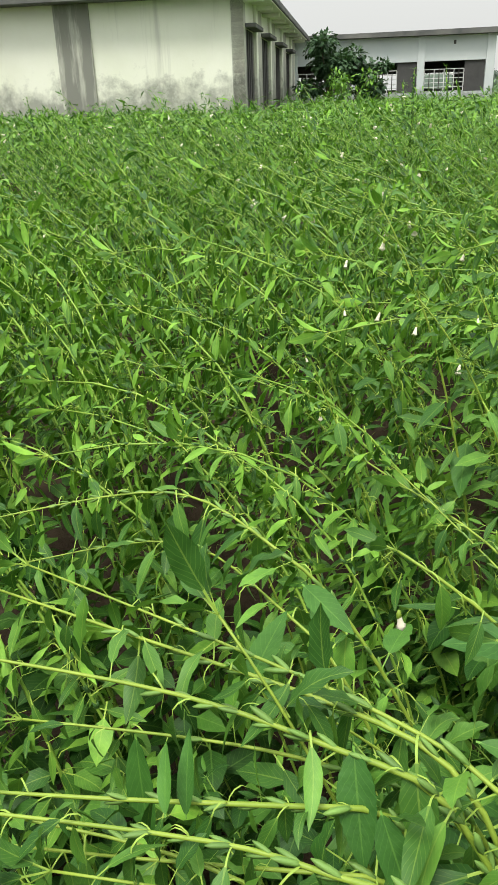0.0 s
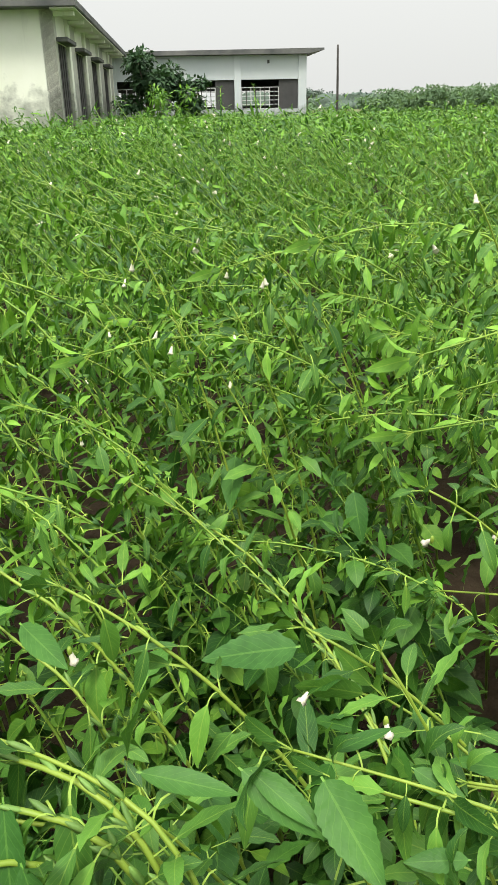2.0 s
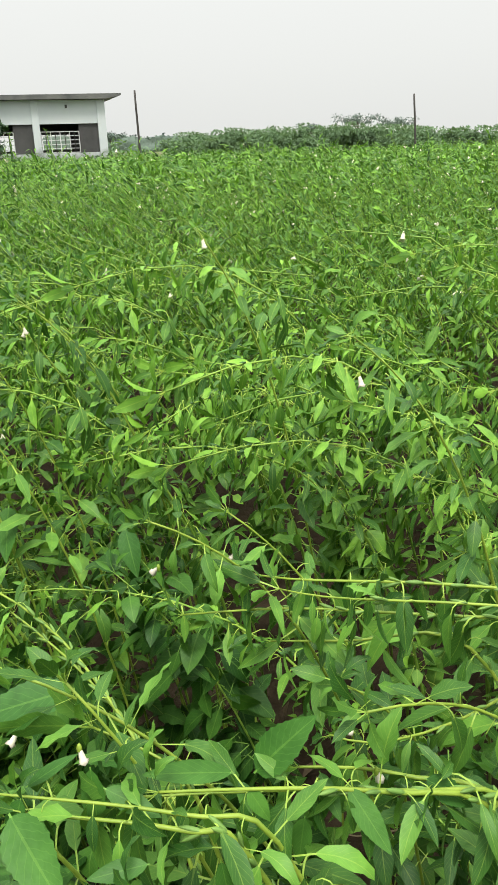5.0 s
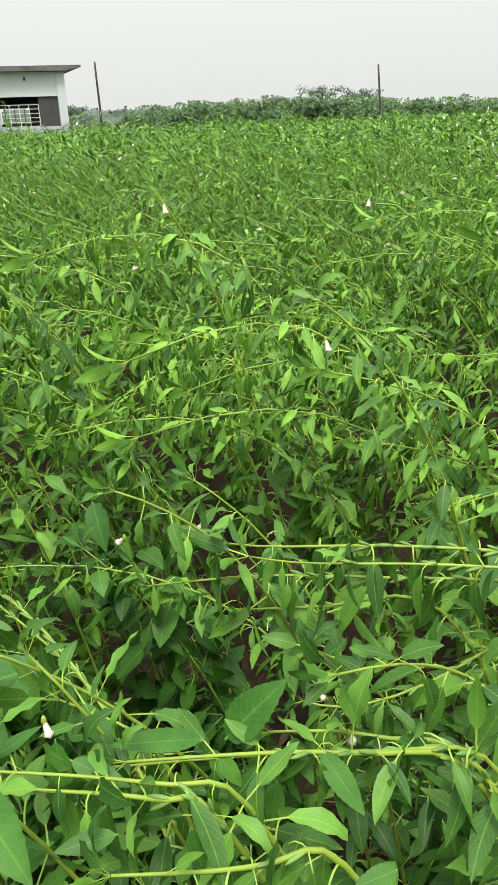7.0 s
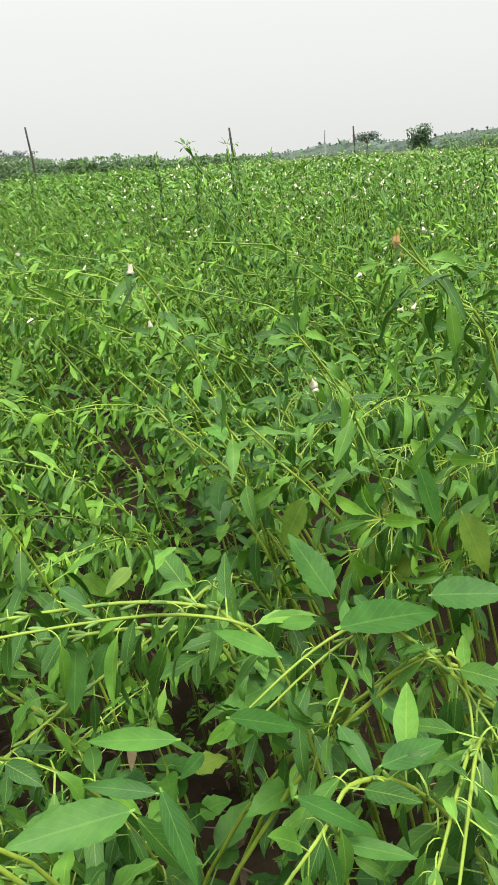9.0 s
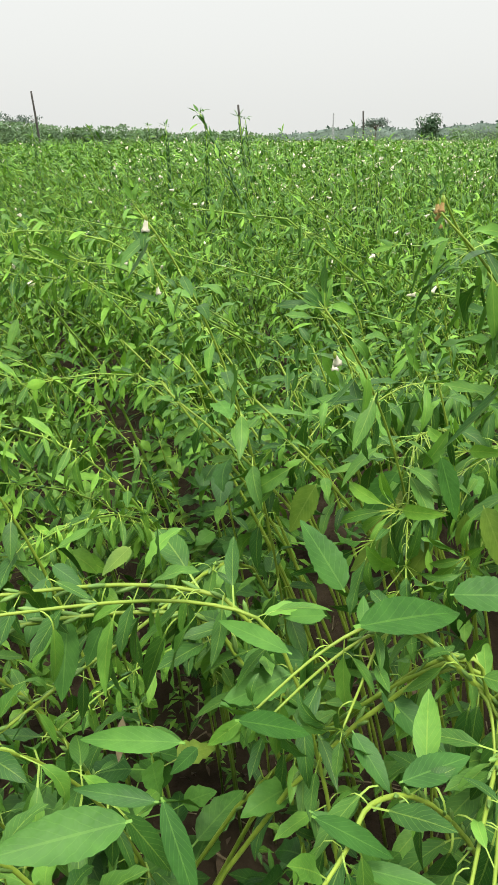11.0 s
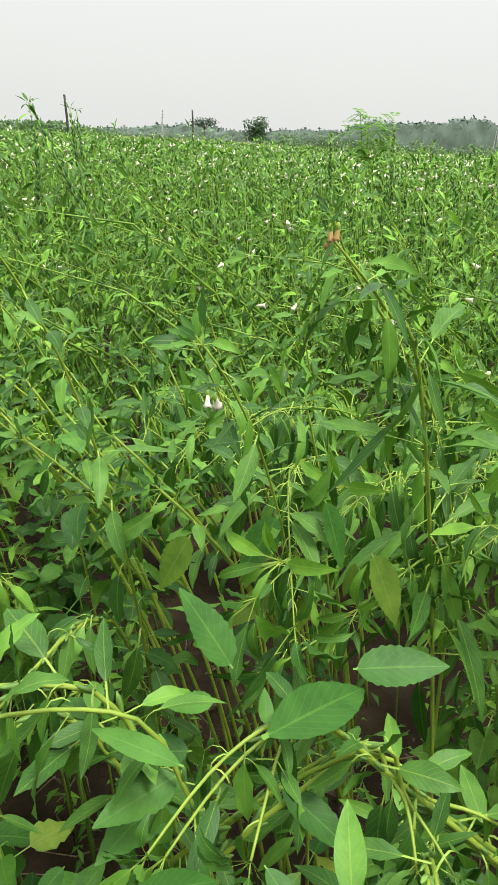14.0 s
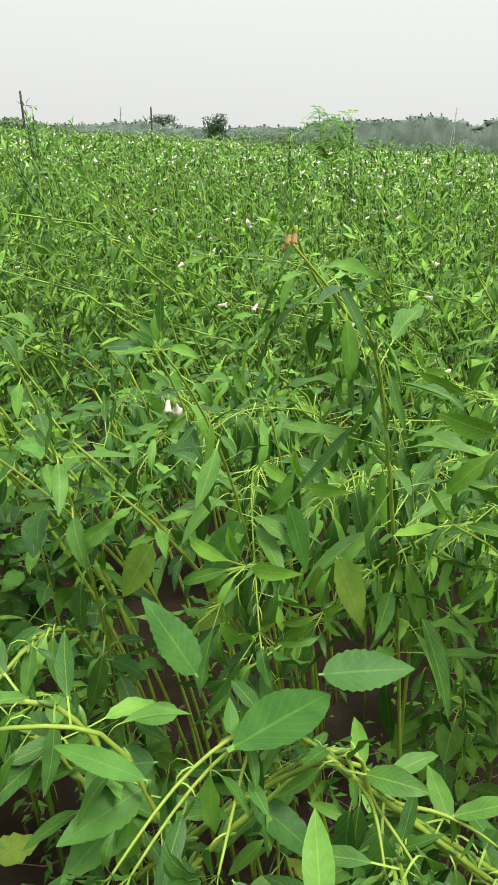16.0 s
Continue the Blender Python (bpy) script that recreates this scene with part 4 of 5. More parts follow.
# the trough between the plants laid beside the path and the first ridge of the crop
TROUGH = ((-0.7, 0.74), (0.1, 0.79), (0.4, 0.76), (0.57, 0.56), (0.7, 0.42), (0.84, 0.31), (0.98, 0.36), (1.12, 0.46))


def off_trough(x, y):
    """How far a place lies from the middle of the trough."""
    best = 9.0
    for (ax, ay), (bx, by) in zip(TROUGH, TROUGH[1:]):
        ux, uy = bx - ax, by - ay
        t = min(1.0, max(0.0, ((x - ax) * ux + (y - ay) * uy) / (ux * ux + uy * uy)))
        best = min(best, math.hypot(x - ax - ux * t, y - ay - uy * t))
    return best


def canopy(x, y):
    h = 1.12 + 0.07 * noise.noise(Vector((x * 0.8, y * 0.8, 2))) + 0.09 * noise.noise(Vector((x * 2.1, y * 2.1, 6)))
    h -= 0.1 * max(0.0, 1.0 - math.hypot(x - 0.3, y - 0.1) / 0.7)
    h -= 0.25 * math.exp(-(off_trough(x, y) / 0.17) ** 2)
    h -= 0.24 * math.exp(-((x - 1.05) / 0.22) ** 2 - ((y - 0.11) / 0.15) ** 2)
    return h


def gap(x, y):
    """How thin the crop stands: bare patches."""
    g = 0.8 * math.exp(-(off_trough(x, y) / 0.13) ** 2) + 1.4 * math.exp(-((x - 1.4) / 0.36) ** 2 - ((y - 0.2) / 0.13) ** 2)
    return min(1.0, g)


def in_field(x, y):
    if x * 0.186 + y * 0.983 > 16.3 and x * 0.983 - y * 0.186 < -1.6:
        return False
    return x * 0.186 + y * 0.983 < 30.0


def seeds(lo, hi, density, az0, az1, r):
    n = int(0.5 * radians(az1 - az0) * (hi * hi - lo * lo) * density)
    for k in range(n):
        d = math.sqrt(r.uniform(lo * lo, hi * hi))
        a = radians(r.uniform(az0, az1))
        x, y = d * math.sin(a), d * math.cos(a)
        if in_field(x, y) and r.random() > max(gap(x, y), gap(x + 0.25, y), gap(x + 0.5, y)):
            yield x, y, d


def around(lo, hi, density, az0, az1, r):
    """Places spread evenly, the trough included."""
    for k in range(int(0.5 * radians(az1 - az0) * (hi * hi - lo * lo) * density)):
        d, a = math.sqrt(r.uniform(lo * lo, hi * hi)), radians(r.uniform(az0, az1))
        yield d * math.sin(a), d * math.cos(a), d


def crop_stem(x, y, r, tall=0.0, ease=1.0):
    lean = lodging(x, y, r) * ease
    d = math.hypot(x, y)
    h = canopy(x, y) + r.normal(0, 0.06) + tall
    base = np.array((x, y, 0.0)) - lean * 0.8
    base[2] = 0.0
    tip = np.array((x, y, 0.0)) + lean * 0.2
    tip[2] = h + 0.04
    return stem_line(base, tip, r.uniform(-0.1, 0.07), float(np.interp(d, (1.5, 4.0), (0.95, 0.4))))


def smooth_path(points, n=40):
    """A smooth line through the points."""
    p = np.asarray(points, float)
    p = np.concatenate([[2 * p[0] - p[1]], p, [2 * p[-1] - p[-2]]])
    out = []
    for t in np.linspace(0, len(p) - 3 - 1e-6, n):
        i = int(t)
        u = t - i
        a, b, c, d = p[i:i + 4]
        out.append(0.5 * (2 * b + (c - a) * u + (2 * a - 5 * b + 4 * c - d) * u * u + (3 * b - a - 3 * c + d) * u ** 3))
    return np.array(out)


def laid_stem(points, back=0.3):
    """A stem laid over: from the soil up to the first point, then on through the others."""
    p = [np.array(q, float) for q in points]
    d = p[0] - p[1]
    d[2] = 0
    d /= np.linalg.norm(d) + 1e-9
    foot = p[0] + d * back
    foot[2] = 0.0
    knee = p[0] + d * back * 0.55
    knee[2] = p[0][2] * 0.68
    line = smooth_path([foot, knee] + p, 60)
    for k in range(24):
        line[1:-1] = line[1:-1] * 0.5 + (line[:-2] + line[2:]) * 0.25
    return line


# upright flowering heads: where the flower hangs
HEADS = [(0.255, 1.096, 1.247), (0.298, 1.055, 1.131), (0.185, 1.429, 0.969), (0.152, 1.01, 1.02), (0.222, 1.219, 1.117), (0.113, 0.40, 1.13), (0.485, 1.21, 1.182),
         (0.45, 1.32, 1.18), (0.706, 0.577, 1.218), (0.526, 0.544, 1.064), (0.42, 0.49, 1.106), (0.665, 0.878, 1.344), (1.091, 0.245, 1.199), (1.226, 0.622, 1.22),
         (1.436, 1.363, 1.20), (1.599, 0.337, 1.192), (0.97, 0.40, 1.348), (0.47, 0.235, 1.06), (0.403, 1.097, 1.128), (0.476, 1.178, 1.194), (0.988, 0.189, 1.235), (0.261, 0.354, 1.099), (0.288, 0.299, 1.116), (0.552, 0.38, 0.95)]


def in_clearing(points):
    """Whether a stem would stand in the bare patch that opens under the leaning plants."""
    p = np.asarray(points)
    wide = 0.09 + 0.09 * (p[:, 0] - 1.0)
    return bool(np.any((p[:, 0] > 0.98) & (p[:, 0] < 2.2) & (np.abs(p[:, 1] + 0.06 - (p[:, 0] - 0.47) * 0.3) < wide) & (p[:, 2] < 0.93)))


def laid_plant(r, points, back, leaf, start, large=(), mates=0, leafy=0.56):
    """A plant that lies across the front of the crop: points of its stem, how far back it roots, its large single leaves (base, tip, look, shape)."""
    near_plant("sesame_plant", "sesame plant laid over, pods along its pale green stem", "sesame plants beside the path", laid_stem(points, back), r, 0.0029,
               extra=large, leafy=0.75 if mates else leafy, leaf=leaf * 0.85, start=start - 0.1, flowers=0.0, spacing=0.023, whorl=2, pod_share=0.62, hang=0.74)
    # thinner plants laid down with it
    for k in range(mates):
        shift, bow = r.normal(0, 0.03, 3) - np.array((0, 0, 0.045)), r.normal(0, 0.02, 3)
        line = [np.array(p) + shift + bow * (j / (len(points) - 1) - 0.5) * 2 for j, p in enumerate(points)]
        near_plant("sesame_plant", "thin sesame plant laid over beside the path", "sesame plants beside the path", laid_stem(line, back * 0.8), r, 0.0024,
                   leafy=0.85, leaf=leaf * 0.8, start=start - 0.1, flowers=0.0, spacing=0.026, whorl=2, pod_share=0.3, hang=0.5, tuft=0.8)


def laid_fringe(r):
    laid_plant(r, ((0.15, 0.29, 1.07), (0.08, 0.353, 1.1), (-0.02, 0.405, 1.11), (-0.17, 0.485, 1.12)), 0.16, 0.085, 0.5,
               (((0.012, 0.386, 1.1), (0.042, 0.435, 1.125), LEAF_FRESH, 0),
                ((-0.112, 0.46, 1.1), (-0.105, 0.465, 1.045), LEAF_FRESH, 1),), mates=1)
    laid_plant(r, ((0.14, 0.288, 1.07), (0.073, 0.318, 1.1), (0.007, 0.342, 1.12), (-0.062, 0.374, 1.12), (-0.17, 0.4, 1.13)), 0.16, 0.08, 0.5,
               (((0.069, 0.321, 1.11), (0.067, 0.277, 1.06), LEAF_FRESH, 0),
                ((0.077, 0.285, 1.1), (0.089, 0.253, 1.06), LEAF_FRESH, 0),
                ((-0.062, 0.372, 1.08), (-0.058, 0.337, 1.01), LEAF_FRESH, 1),
                ((0.143, 0.327, 1.1), (0.198, 0.295, 1.1), LEAF_FRESH, 1),
                ((-0.036, 0.274, 1.12), (-0.036, 0.301, 1.145), LEAF_FRESH, 1),
                ((0.07, 0.566, 1.05), (0.105, 0.507, 1.04), LEAF_FRESH, 0),), mates=2)
    laid_plant(r, ((0.11, 0.3, 1.05), (0.044, 0.297, 1.09), (-0.055, 0.303, 1.1), (-0.16, 0.32, 1.1)), 0.15, 0.075, 0.45,
               (((-0.027, 0.289, 1.1), (-0.025, 0.318, 1.135), LEAF_FRESH, 1),), mates=1)
    laid_plant(r, ((0.12, 0.23, 1.06), (0.048, 0.247, 1.1), (-0.006, 0.265, 1.11), (-0.14, 0.28, 1.13)), 0.15, 0.08, 0.45, mates=1)
    laid_plant(r, ((0.127, 0.694, 0.93), (0.067, 0.721, 0.98), (-0.013, 0.808, 1.01), (-0.11, 0.841, 1.01), (-0.3, 0.8, 1.0)), 0.3, 0.09, 0.45, mates=1)
    laid_plant(r, ((0.427, 0.5, 0.8), (0.4, 0.687, 0.865), (0.366, 0.8, 0.9), (0.306, 0.91, 0.92), (0.211, 0.993, 0.96), (0.14, 1.06, 1.01)), 0.12, 0.08, 0.42,
               (((0.372, 0.688, 0.86), (0.252, 0.704, 0.86), LEAF_FRESH, 2),))
    laid_plant(r, ((0.435, 0.51, 0.79), (0.4, 0.7, 0.85), (0.335, 0.837, 0.9), (0.253, 0.96, 0.96)), 0.12, 0.08, 0.5,
               (((0.39, 1.058, 0.95), (0.36, 0.992, 0.89), LEAF_FRESH, 2),))
    laid_plant(r, ((0.856, 0.179, 1.03), (0.835, 0.227, 1.05), (0.796, 0.267, 1.07), (0.705, 0.315, 1.09), (0.607, 0.377, 1.1), (0.551, 0.457, 1.075), (0.526, 0.52, 1.06)), 0.15, 0.085, 0.5,
               (((0.766, 0.357, 1.06), (0.72, 0.339, 1.02), LEAF_FRESH, 0),
                ((0.76, 0.327, 1.03), (0.723, 0.304, 0.97), LEAF_FRESH, 0),
                ((0.769, 0.293, 1.03), (0.745, 0.293, 1.0), LEAF_FRESH, 2),
                ((0.754, 0.334, 1.085), (0.762, 0.305, 1.07), LEAF_FRESH, 2),
                ((0.811, 0.293, 1.09), (0.774, 0.293, 1.08), LEAF_OLD, 2),), mates=1)
    laid_plant(r, ((0.85, 0.2, 1.0), (0.82, 0.25, 1.03), (0.75, 0.31, 1.045), (0.612, 0.39, 1.055), (0.545, 0.455, 1.05), (0.455, 0.525, 1.032)), 0.15, 0.09, 0.45,
               (((0.521, 0.889, 0.95), (0.516, 0.841, 0.89), LEAF_FRESH, 2),))
    laid_plant(r, ((0.7, 0.36, 1.0), (0.6, 0.42, 1.01), (0.53, 0.48, 1.0)), 0.22, 0.08, 0.5)
    laid_plant(r, ((0.551, 0.188, 1.03), (0.489, 0.208, 1.06), (0.436, 0.225, 1.08), (0.381, 0.246, 1.09), (0.325, 0.265, 1.1)), 0.22, 0.085, 0.5,
               (((0.378, 0.267, 1.087), (0.32, 0.275, 1.11), LEAF_FRESH, 1),
                ((0.392, 0.266, 1.08), (0.425, 0.245, 1.129), LEAF_FRESH, 2),
                ((0.436, 0.254, 1.07), (0.435, 0.226, 1.05), LEAF_FRESH, 0),
                ((0.439, 0.226, 1.08), (0.448, 0.189, 1.05), LEAF_FRESH, 0),
                ((0.5, 0.22, 1.06), (0.527, 0.197, 1.04), LEAF_FRESH, 2),
                ((0.378, 0.248, 1.09), (0.386, 0.234, 1.07), LEAF_FRESH, 2),
                ((0.412, 0.235, 1.06), (0.401, 0.227, 1.03), LEAF_FRESH, 2),), mates=1)
    laid_plant(r, ((0.556, 0.182, 1.03), (0.505, 0.225, 1.05), (0.472, 0.247, 1.06), (0.426, 0.264, 1.07)), 0.22, 0.08, 0.5)
    laid_plant(r, ((0.36, 0.21, 1.08), (0.335, 0.222, 1.1), (0.306, 0.244, 1.105), (0.251, 0.279, 1.11)), 0.22, 0.085, 0.45,
               (((0.29, 0.286, 1.12), (0.286, 0.27, 1.08), LEAF_FRESH, 0),
                ((0.294, 0.276, 1.11), (0.319, 0.247, 1.1), LEAF_FRESH, 0),
                ((0.239, 0.276, 1.12), (0.251, 0.217, 1.1), LEAF_FRESH, 2),
                ((0.252, 0.29, 1.12), (0.282, 0.28, 1.14), LEAF_FRESH, 1),
                ((0.248, 0.284, 1.12), (0.234, 0.276, 1.09), LEAF_FRESH, 2),
                ((0.197, 0.295, 1.12), (0.236, 0.252, 1.1), LEAF_FRESH, 0),
                ((0.202, 0.293, 1.12), (0.228, 0.253, 1.11), LEAF_FRESH, 1),), mates=2)
    laid_plant(r, ((0.415, 0.161, 1.06), (0.374, 0.171, 1.08), (0.337, 0.18, 1.09), (0.288, 0.2, 1.1)), 0.22, 0.085, 0.45,
               (((0.301, 0.221, 1.1), (0.267, 0.23, 1.1), LEAF_FRESH, 0),
                ((0.336, 0.203, 1.1), (0.337, 0.195, 1.07), LEAF_FRESH, 0),
                ((0.44, 0.151, 1.05), (0.411, 0.156, 1.05), LEAF_FRESH, 2),), mates=1)
    laid_plant(r, ((0.894, -0.029, 1.0), (0.869, 0.02, 1.06), (0.852, 0.048, 1.085), (0.833, 0.072, 1.08), (0.795, 0.094, 1.065), (0.73, 0.1, 1.06)), 0.6, 0.095, 0.72,
               (((0.924, 0.134, 1.04), (0.929, 0.185, 1.1), LEAF_FRESH, 2),
                ((0.882, 0.129, 1.04), (0.872, 0.17, 1.03), LEAF_FRESH, 2),
                ((0.794, 0.059, 1.108), (0.932, 0.021, 1.066), LEAF_FRESH, 1),
                ((0.829, 0.069, 1.085), (0.847, 0.078, 1.1), LEAF_FRESH, 2),
                ((0.797, 0.112, 1.06), (0.792, 0.181, 1.07), LEAF_FRESH, 1),
                ((0.646, 0.092, 1.1), (0.613, 0.148, 1.1), LEAF_FRESH, 1),
                ((0.608, 0.077, 1.1), (0.593, 0.04, 1.055), LEAF_FRESH, 1),), leafy=0.4)
    laid_plant(r, ((0.902, -0.037, 0.99), (0.876, 0.004, 1.04), (0.867, 0.036, 1.07), (0.85, 0.062, 1.075), (0.808, 0.088, 1.055), (0.741, 0.094, 1.05)), 0.62, 0.095, 0.72,
               (((0.93, 0.038, 1.07), (0.958, -0.03, 1.08), LEAF_FRESH, 2),
                ((0.891, 0.036, 1.06), (0.88, 0.031, 1.04), LEAF_FRESH, 2),
                ((0.678, 0.079, 1.1), (0.737, 0.054, 1.06), LEAF_FRESH, 1),
                ((0.843, 0.139, 1.0), (0.783, 0.175, 0.99), LEAF_FRESH, 2),
                ((0.594, 0.086, 1.09), (0.529, 0.125, 1.1), LEAF_FRESH, 0),
                ((0.618, 0.089, 1.08), (0.591, 0.13, 1.09), LEAF_FRESH, 1),), leafy=0.4)
    laid_plant(r, ((0.9, -0.033, 0.99), (0.873, 0.012, 1.05), (0.859, 0.046, 1.075), (0.845, 0.06, 1.07), (0.825, 0.061, 1.05), (0.768, 0.051, 1.04)), 0.55, 0.095, 0.74,
               (((0.866, 0.068, 1.0), (0.859, 0.0, 0.97), LEAF_FRESH, 0),
                ((0.644, 0.004, 1.1), (0.671, -0.036, 1.07), LEAF_FRESH, 1),
                ((0.614, 0.081, 1.09), (0.603, 0.052, 1.04), LEAF_FRESH, 1),
                ((0.678, 0.025, 1.06), (0.684, -0.026, 1.05), LEAF_FRESH, 1),
                ((0.728, -0.01, 1.06), (0.777, -0.039, 1.06), LEAF_FRESH, 0),), leafy=0.4)
    laid_plant(r, ((0.882, 0.023, 1.05), (0.883, 0.0, 1.03), (0.88, -0.018, 1.02), (0.86, -0.03, 1.01), (0.84, -0.039, 1.0)), 0.4, 0.07, 0.75,
               (((0.761, 0.04, 1.05), (0.745, 0.001, 1.03), LEAF_FRESH, 0),
                ((0.667, -0.009, 1.05), (0.684, -0.058, 1.05), LEAF_FRESH, 1),), leafy=0.15)
    laid_plant(r, ((0.879, 0.017, 1.05), (0.883, -0.013, 1.02), (0.873, -0.041, 1.0), (0.856, -0.062, 0.99)), 0.45, 0.07, 0.75, leafy=0.15)
    laid_plant(r, ((0.88, 0.022, 1.05), (0.898, -0.02, 1.0), (0.917, -0.059, 0.99), (0.92, -0.093, 0.98), (0.921, -0.11, 0.97)), 0.4, 0.06, 0.8,
               (((0.907, 0.049, 1.03), (0.909, 0.021, 1.0), LEAF_FRESH, 2),), leafy=0.15)
    laid_plant(r, ((0.78, -0.02, 1.0), (0.687, -0.01, 1.08), (0.658, -0.014, 1.08), (0.58, -0.018, 1.09)), 0.35, 0.09, 0.5)
    laid_plant(r, ((0.92, -0.03, 0.9), (0.828, -0.044, 1.03), (0.726, -0.063, 1.05), (0.64, -0.08, 1.06)), 0.6, 0.09, 0.66)
    laid_plant(r, ((0.93, -0.04, 0.9), (0.83, -0.047, 1.03), (0.731, -0.072, 1.05), (0.66, -0.09, 1.05)), 0.5, 0.09, 0.66)
    laid_plant(r, ((1.1, 0.37, 0.94), (0.913, 0.336, 0.958), (0.817, 0.337, 0.955), (0.743, 0.342, 0.953), (0.66, 0.335, 0.95), (0.565, 0.351, 0.95), (0.532, 0.376, 0.96)), 0.3, 0.08, 0.5,
               (((0.886, 0.15, 0.98), (0.854, 0.209, 0.98), LEAF_FRESH, 2),
                ((0.894, 0.16, 0.95), (0.8, 0.185, 0.93), LEAF_FRESH, 2),
                ((0.797, 0.307, 0.9), (0.777, 0.298, 0.86), STRAW, 1),
                ((0.808, 0.22, 0.9), (0.781, 0.234, 0.88), LEAF_FRESH, 2),
                ((1.091, 0.067, 1.08), (1.09, 0.03, 1.01), LEAF_OLD, 2),
                ((1.04, 0.234, 1.08), (1.027, 0.263, 1.015), LEAF_OLD, 2),
                ((1.103, 0.167, 1.09), (1.075, 0.197, 1.025), LEAF_FRESH, 2),
                ((1.101, 0.121, 1.12), (1.097, 0.092, 1.05), LEAF_FRESH, 0),
                ((1.085, 0.081, 1.07), (1.087, 0.087, 1.025), LEAF_OLD, 0),
                ((1.094, 0.154, 1.02), (1.069, 0.206, 0.965), LEAF_OLD, 0),
                ((1.099, 0.119, 1.02), (1.082, 0.142, 0.965), LEAF_OLD, 0),))


def near_crop():
    r = np.random.default_rng(21)
    laid_fringe(r)
    for x, y, z in HEADS:
        lean = lodging(x, y, r) * 0.5
        c = stem_line((x - lean[0], y - lean[1] + 0.02, 0), (x, y + 0.012, z + (0.05 if z < 1.3 else 0.018)), 0.0)
        near_plant("sesame_plant", "sesame plant holding its white-flowered head above the crop", "sesame plants beside the path", c, r, 0.003,
                   bloom=[(x, y, z)], leafy=0.95, flowers=0.0, start=0.34, spacing=0.034, leaf=0.085, pods=False, wide_to=0.35, tuft=0.45 if z < 1.3 else 0.3)
    # the tall head with a browned flower, and the long-leaved head beside the path
    c = laid_stem(((1.30, 0.02, 1.05), (1.175, 0.068, 1.245), (1.091, 0.109, 1.333), (1.05, 0.122, 1.385)), 0.1)
    near_plant("sesame_plant", "tall sesame plant with long drooping leaves and a browned flower", "sesame plants beside the path", c, r, 0.003, True,
               bloom=[(1.048, 0.122, 1.362), (1.056, 0.126, 1.355)], slim=0.6, leafy=1.0, flowers=0.0, start=0.62, spacing=0.03, leaf=0.1, wide_to=0.0, hang=0.9, tuft=0.25)
    for x, y, d in list(seeds(0.28, 0.98, 22, -40, 112, r)) + list(seeds(0.4, 0.58, 56, 8, 46, r)):
        if off_trough(x, y) < 0.15 or (x > 0.5 and y < 0.24):
            continue
        c = crop_stem(x, y, r, 0.0, 0.55)
        if in_clearing(bezier(c, np.linspace(0, 1, 12))):
            continue
        near_plant("sesame_plant", "green sesame plant with pods, leaning over in the crop", "sesame plants beside the path", c, r, 0.0027, flowers=0.0, leafy=0.95, start=0.3, pods=False, whorl=3, spacing=0.05, loose=0.008, wide_to=0.36, leaf=0.072, tuft=0.8)


def understorey():
    """Shorter leafy plants that fill the foot of the crop beside the path."""
    r = np.random.default_rng(57)
    kinds = []
    for k in range(6):
        c = stem_line((0, 0, 0), (0, 0.12 + 0.05 * k, 0.7 + 0.05 * k), 0.02, 0.6)
        kinds.append(joined_plant("sesame_plant", "shorter sesame plant with broad leaves under the laid ones", "short sesame plants", c, r, 0.003, 1.0, LEAF_LOW_SHADE, flowers=0.0, start=0.12, spacing=0.036, whorl=3, loose=0.012, pods=False, leaf=0.088, wide_to=0.95, hang=0.4))
    n = 0
    for x, y, d in around(0.3, 1.25, 38, -34, 108, r):
        if in_clearing(np.array([(x, y, 0.5)])):
            continue
        m = pose(x, y, 0, 0, 0, r.uniform(40, 140))
        o = kinds[n] if n < 6 else copy_thing(kinds[int(r.integers(6))], m)
        o.matrix_basis = m @ Matrix.Diagonal((1, 1, min(1.0, 0.55 + 1.6 * max(0.0, off_trough(x, y) - 0.03)), 1))
        n += 1


def tall_heads():
    r = np.random.default_rng(41)
    for x, y, z in ((2.506, 1.555, 1.50), (4.14, 2.54, 1.52), (3.49, 2.565, 1.48), (2.58, 8.62, 1.66), (-1.58, 7.84, 1.49), (1.93, 7.76, 1.5), (1.77, 6.79, 1.6),
                    (4.84, 0.99, 1.54), (5.23, 1.46, 1.46), (3.72, 2.28, 1.52), (3.1, 2.0, 1.42), (4.5, 3.6, 1.5), (6.0, 4.3, 1.53), (5.6, 0.5, 1.45), (6.6, 1.1, 1.47), (3.5, 5.2, 1.45), (4.6, 4.9, 1.5)):
        lean = (0.35, -0.5) if (x, y) == (2.506, 1.555) else (r.uniform(0.0, 0.2), r.uniform(-0.1, 0.1))
        c = stem_line((x + lean[0], y + lean[1], 0), (x, y, z), 0.0, 0.0)
        joined_plant("sesame_plant", "tall sesame plant rising above the crop, dark pods on its stem", "tall sesame plants", c, r, 0.0085, 2.5, start=0.5, flowers=0.05, leafy=0.7, spacing=0.034, pod_share=1.0, leaf=0.11, hang=0.8, pod_top=0.985, tuft=0.5)
    for k in range(26):
        x = r.uniform(1.35, 2.2)
        y = -0.06 + (x - 0.47) * 0.3 + r.uniform(-0.22, 0.12)
        c = stem_line((x, y, 0), (x - r.uniform(0.1, 0.35), y + r.uniform(0.12, 0.42), r.uniform(1.02, 1.14)), 0.03, 0.45)
        near_plant("sesame_plant", "sesame plant with bare lower stem over dry soil", "sesame plants beside the path", c, r, 0.0046, leafy=0.8, start=0.86, flowers=0.0, pods=False, wide_to=0.85)


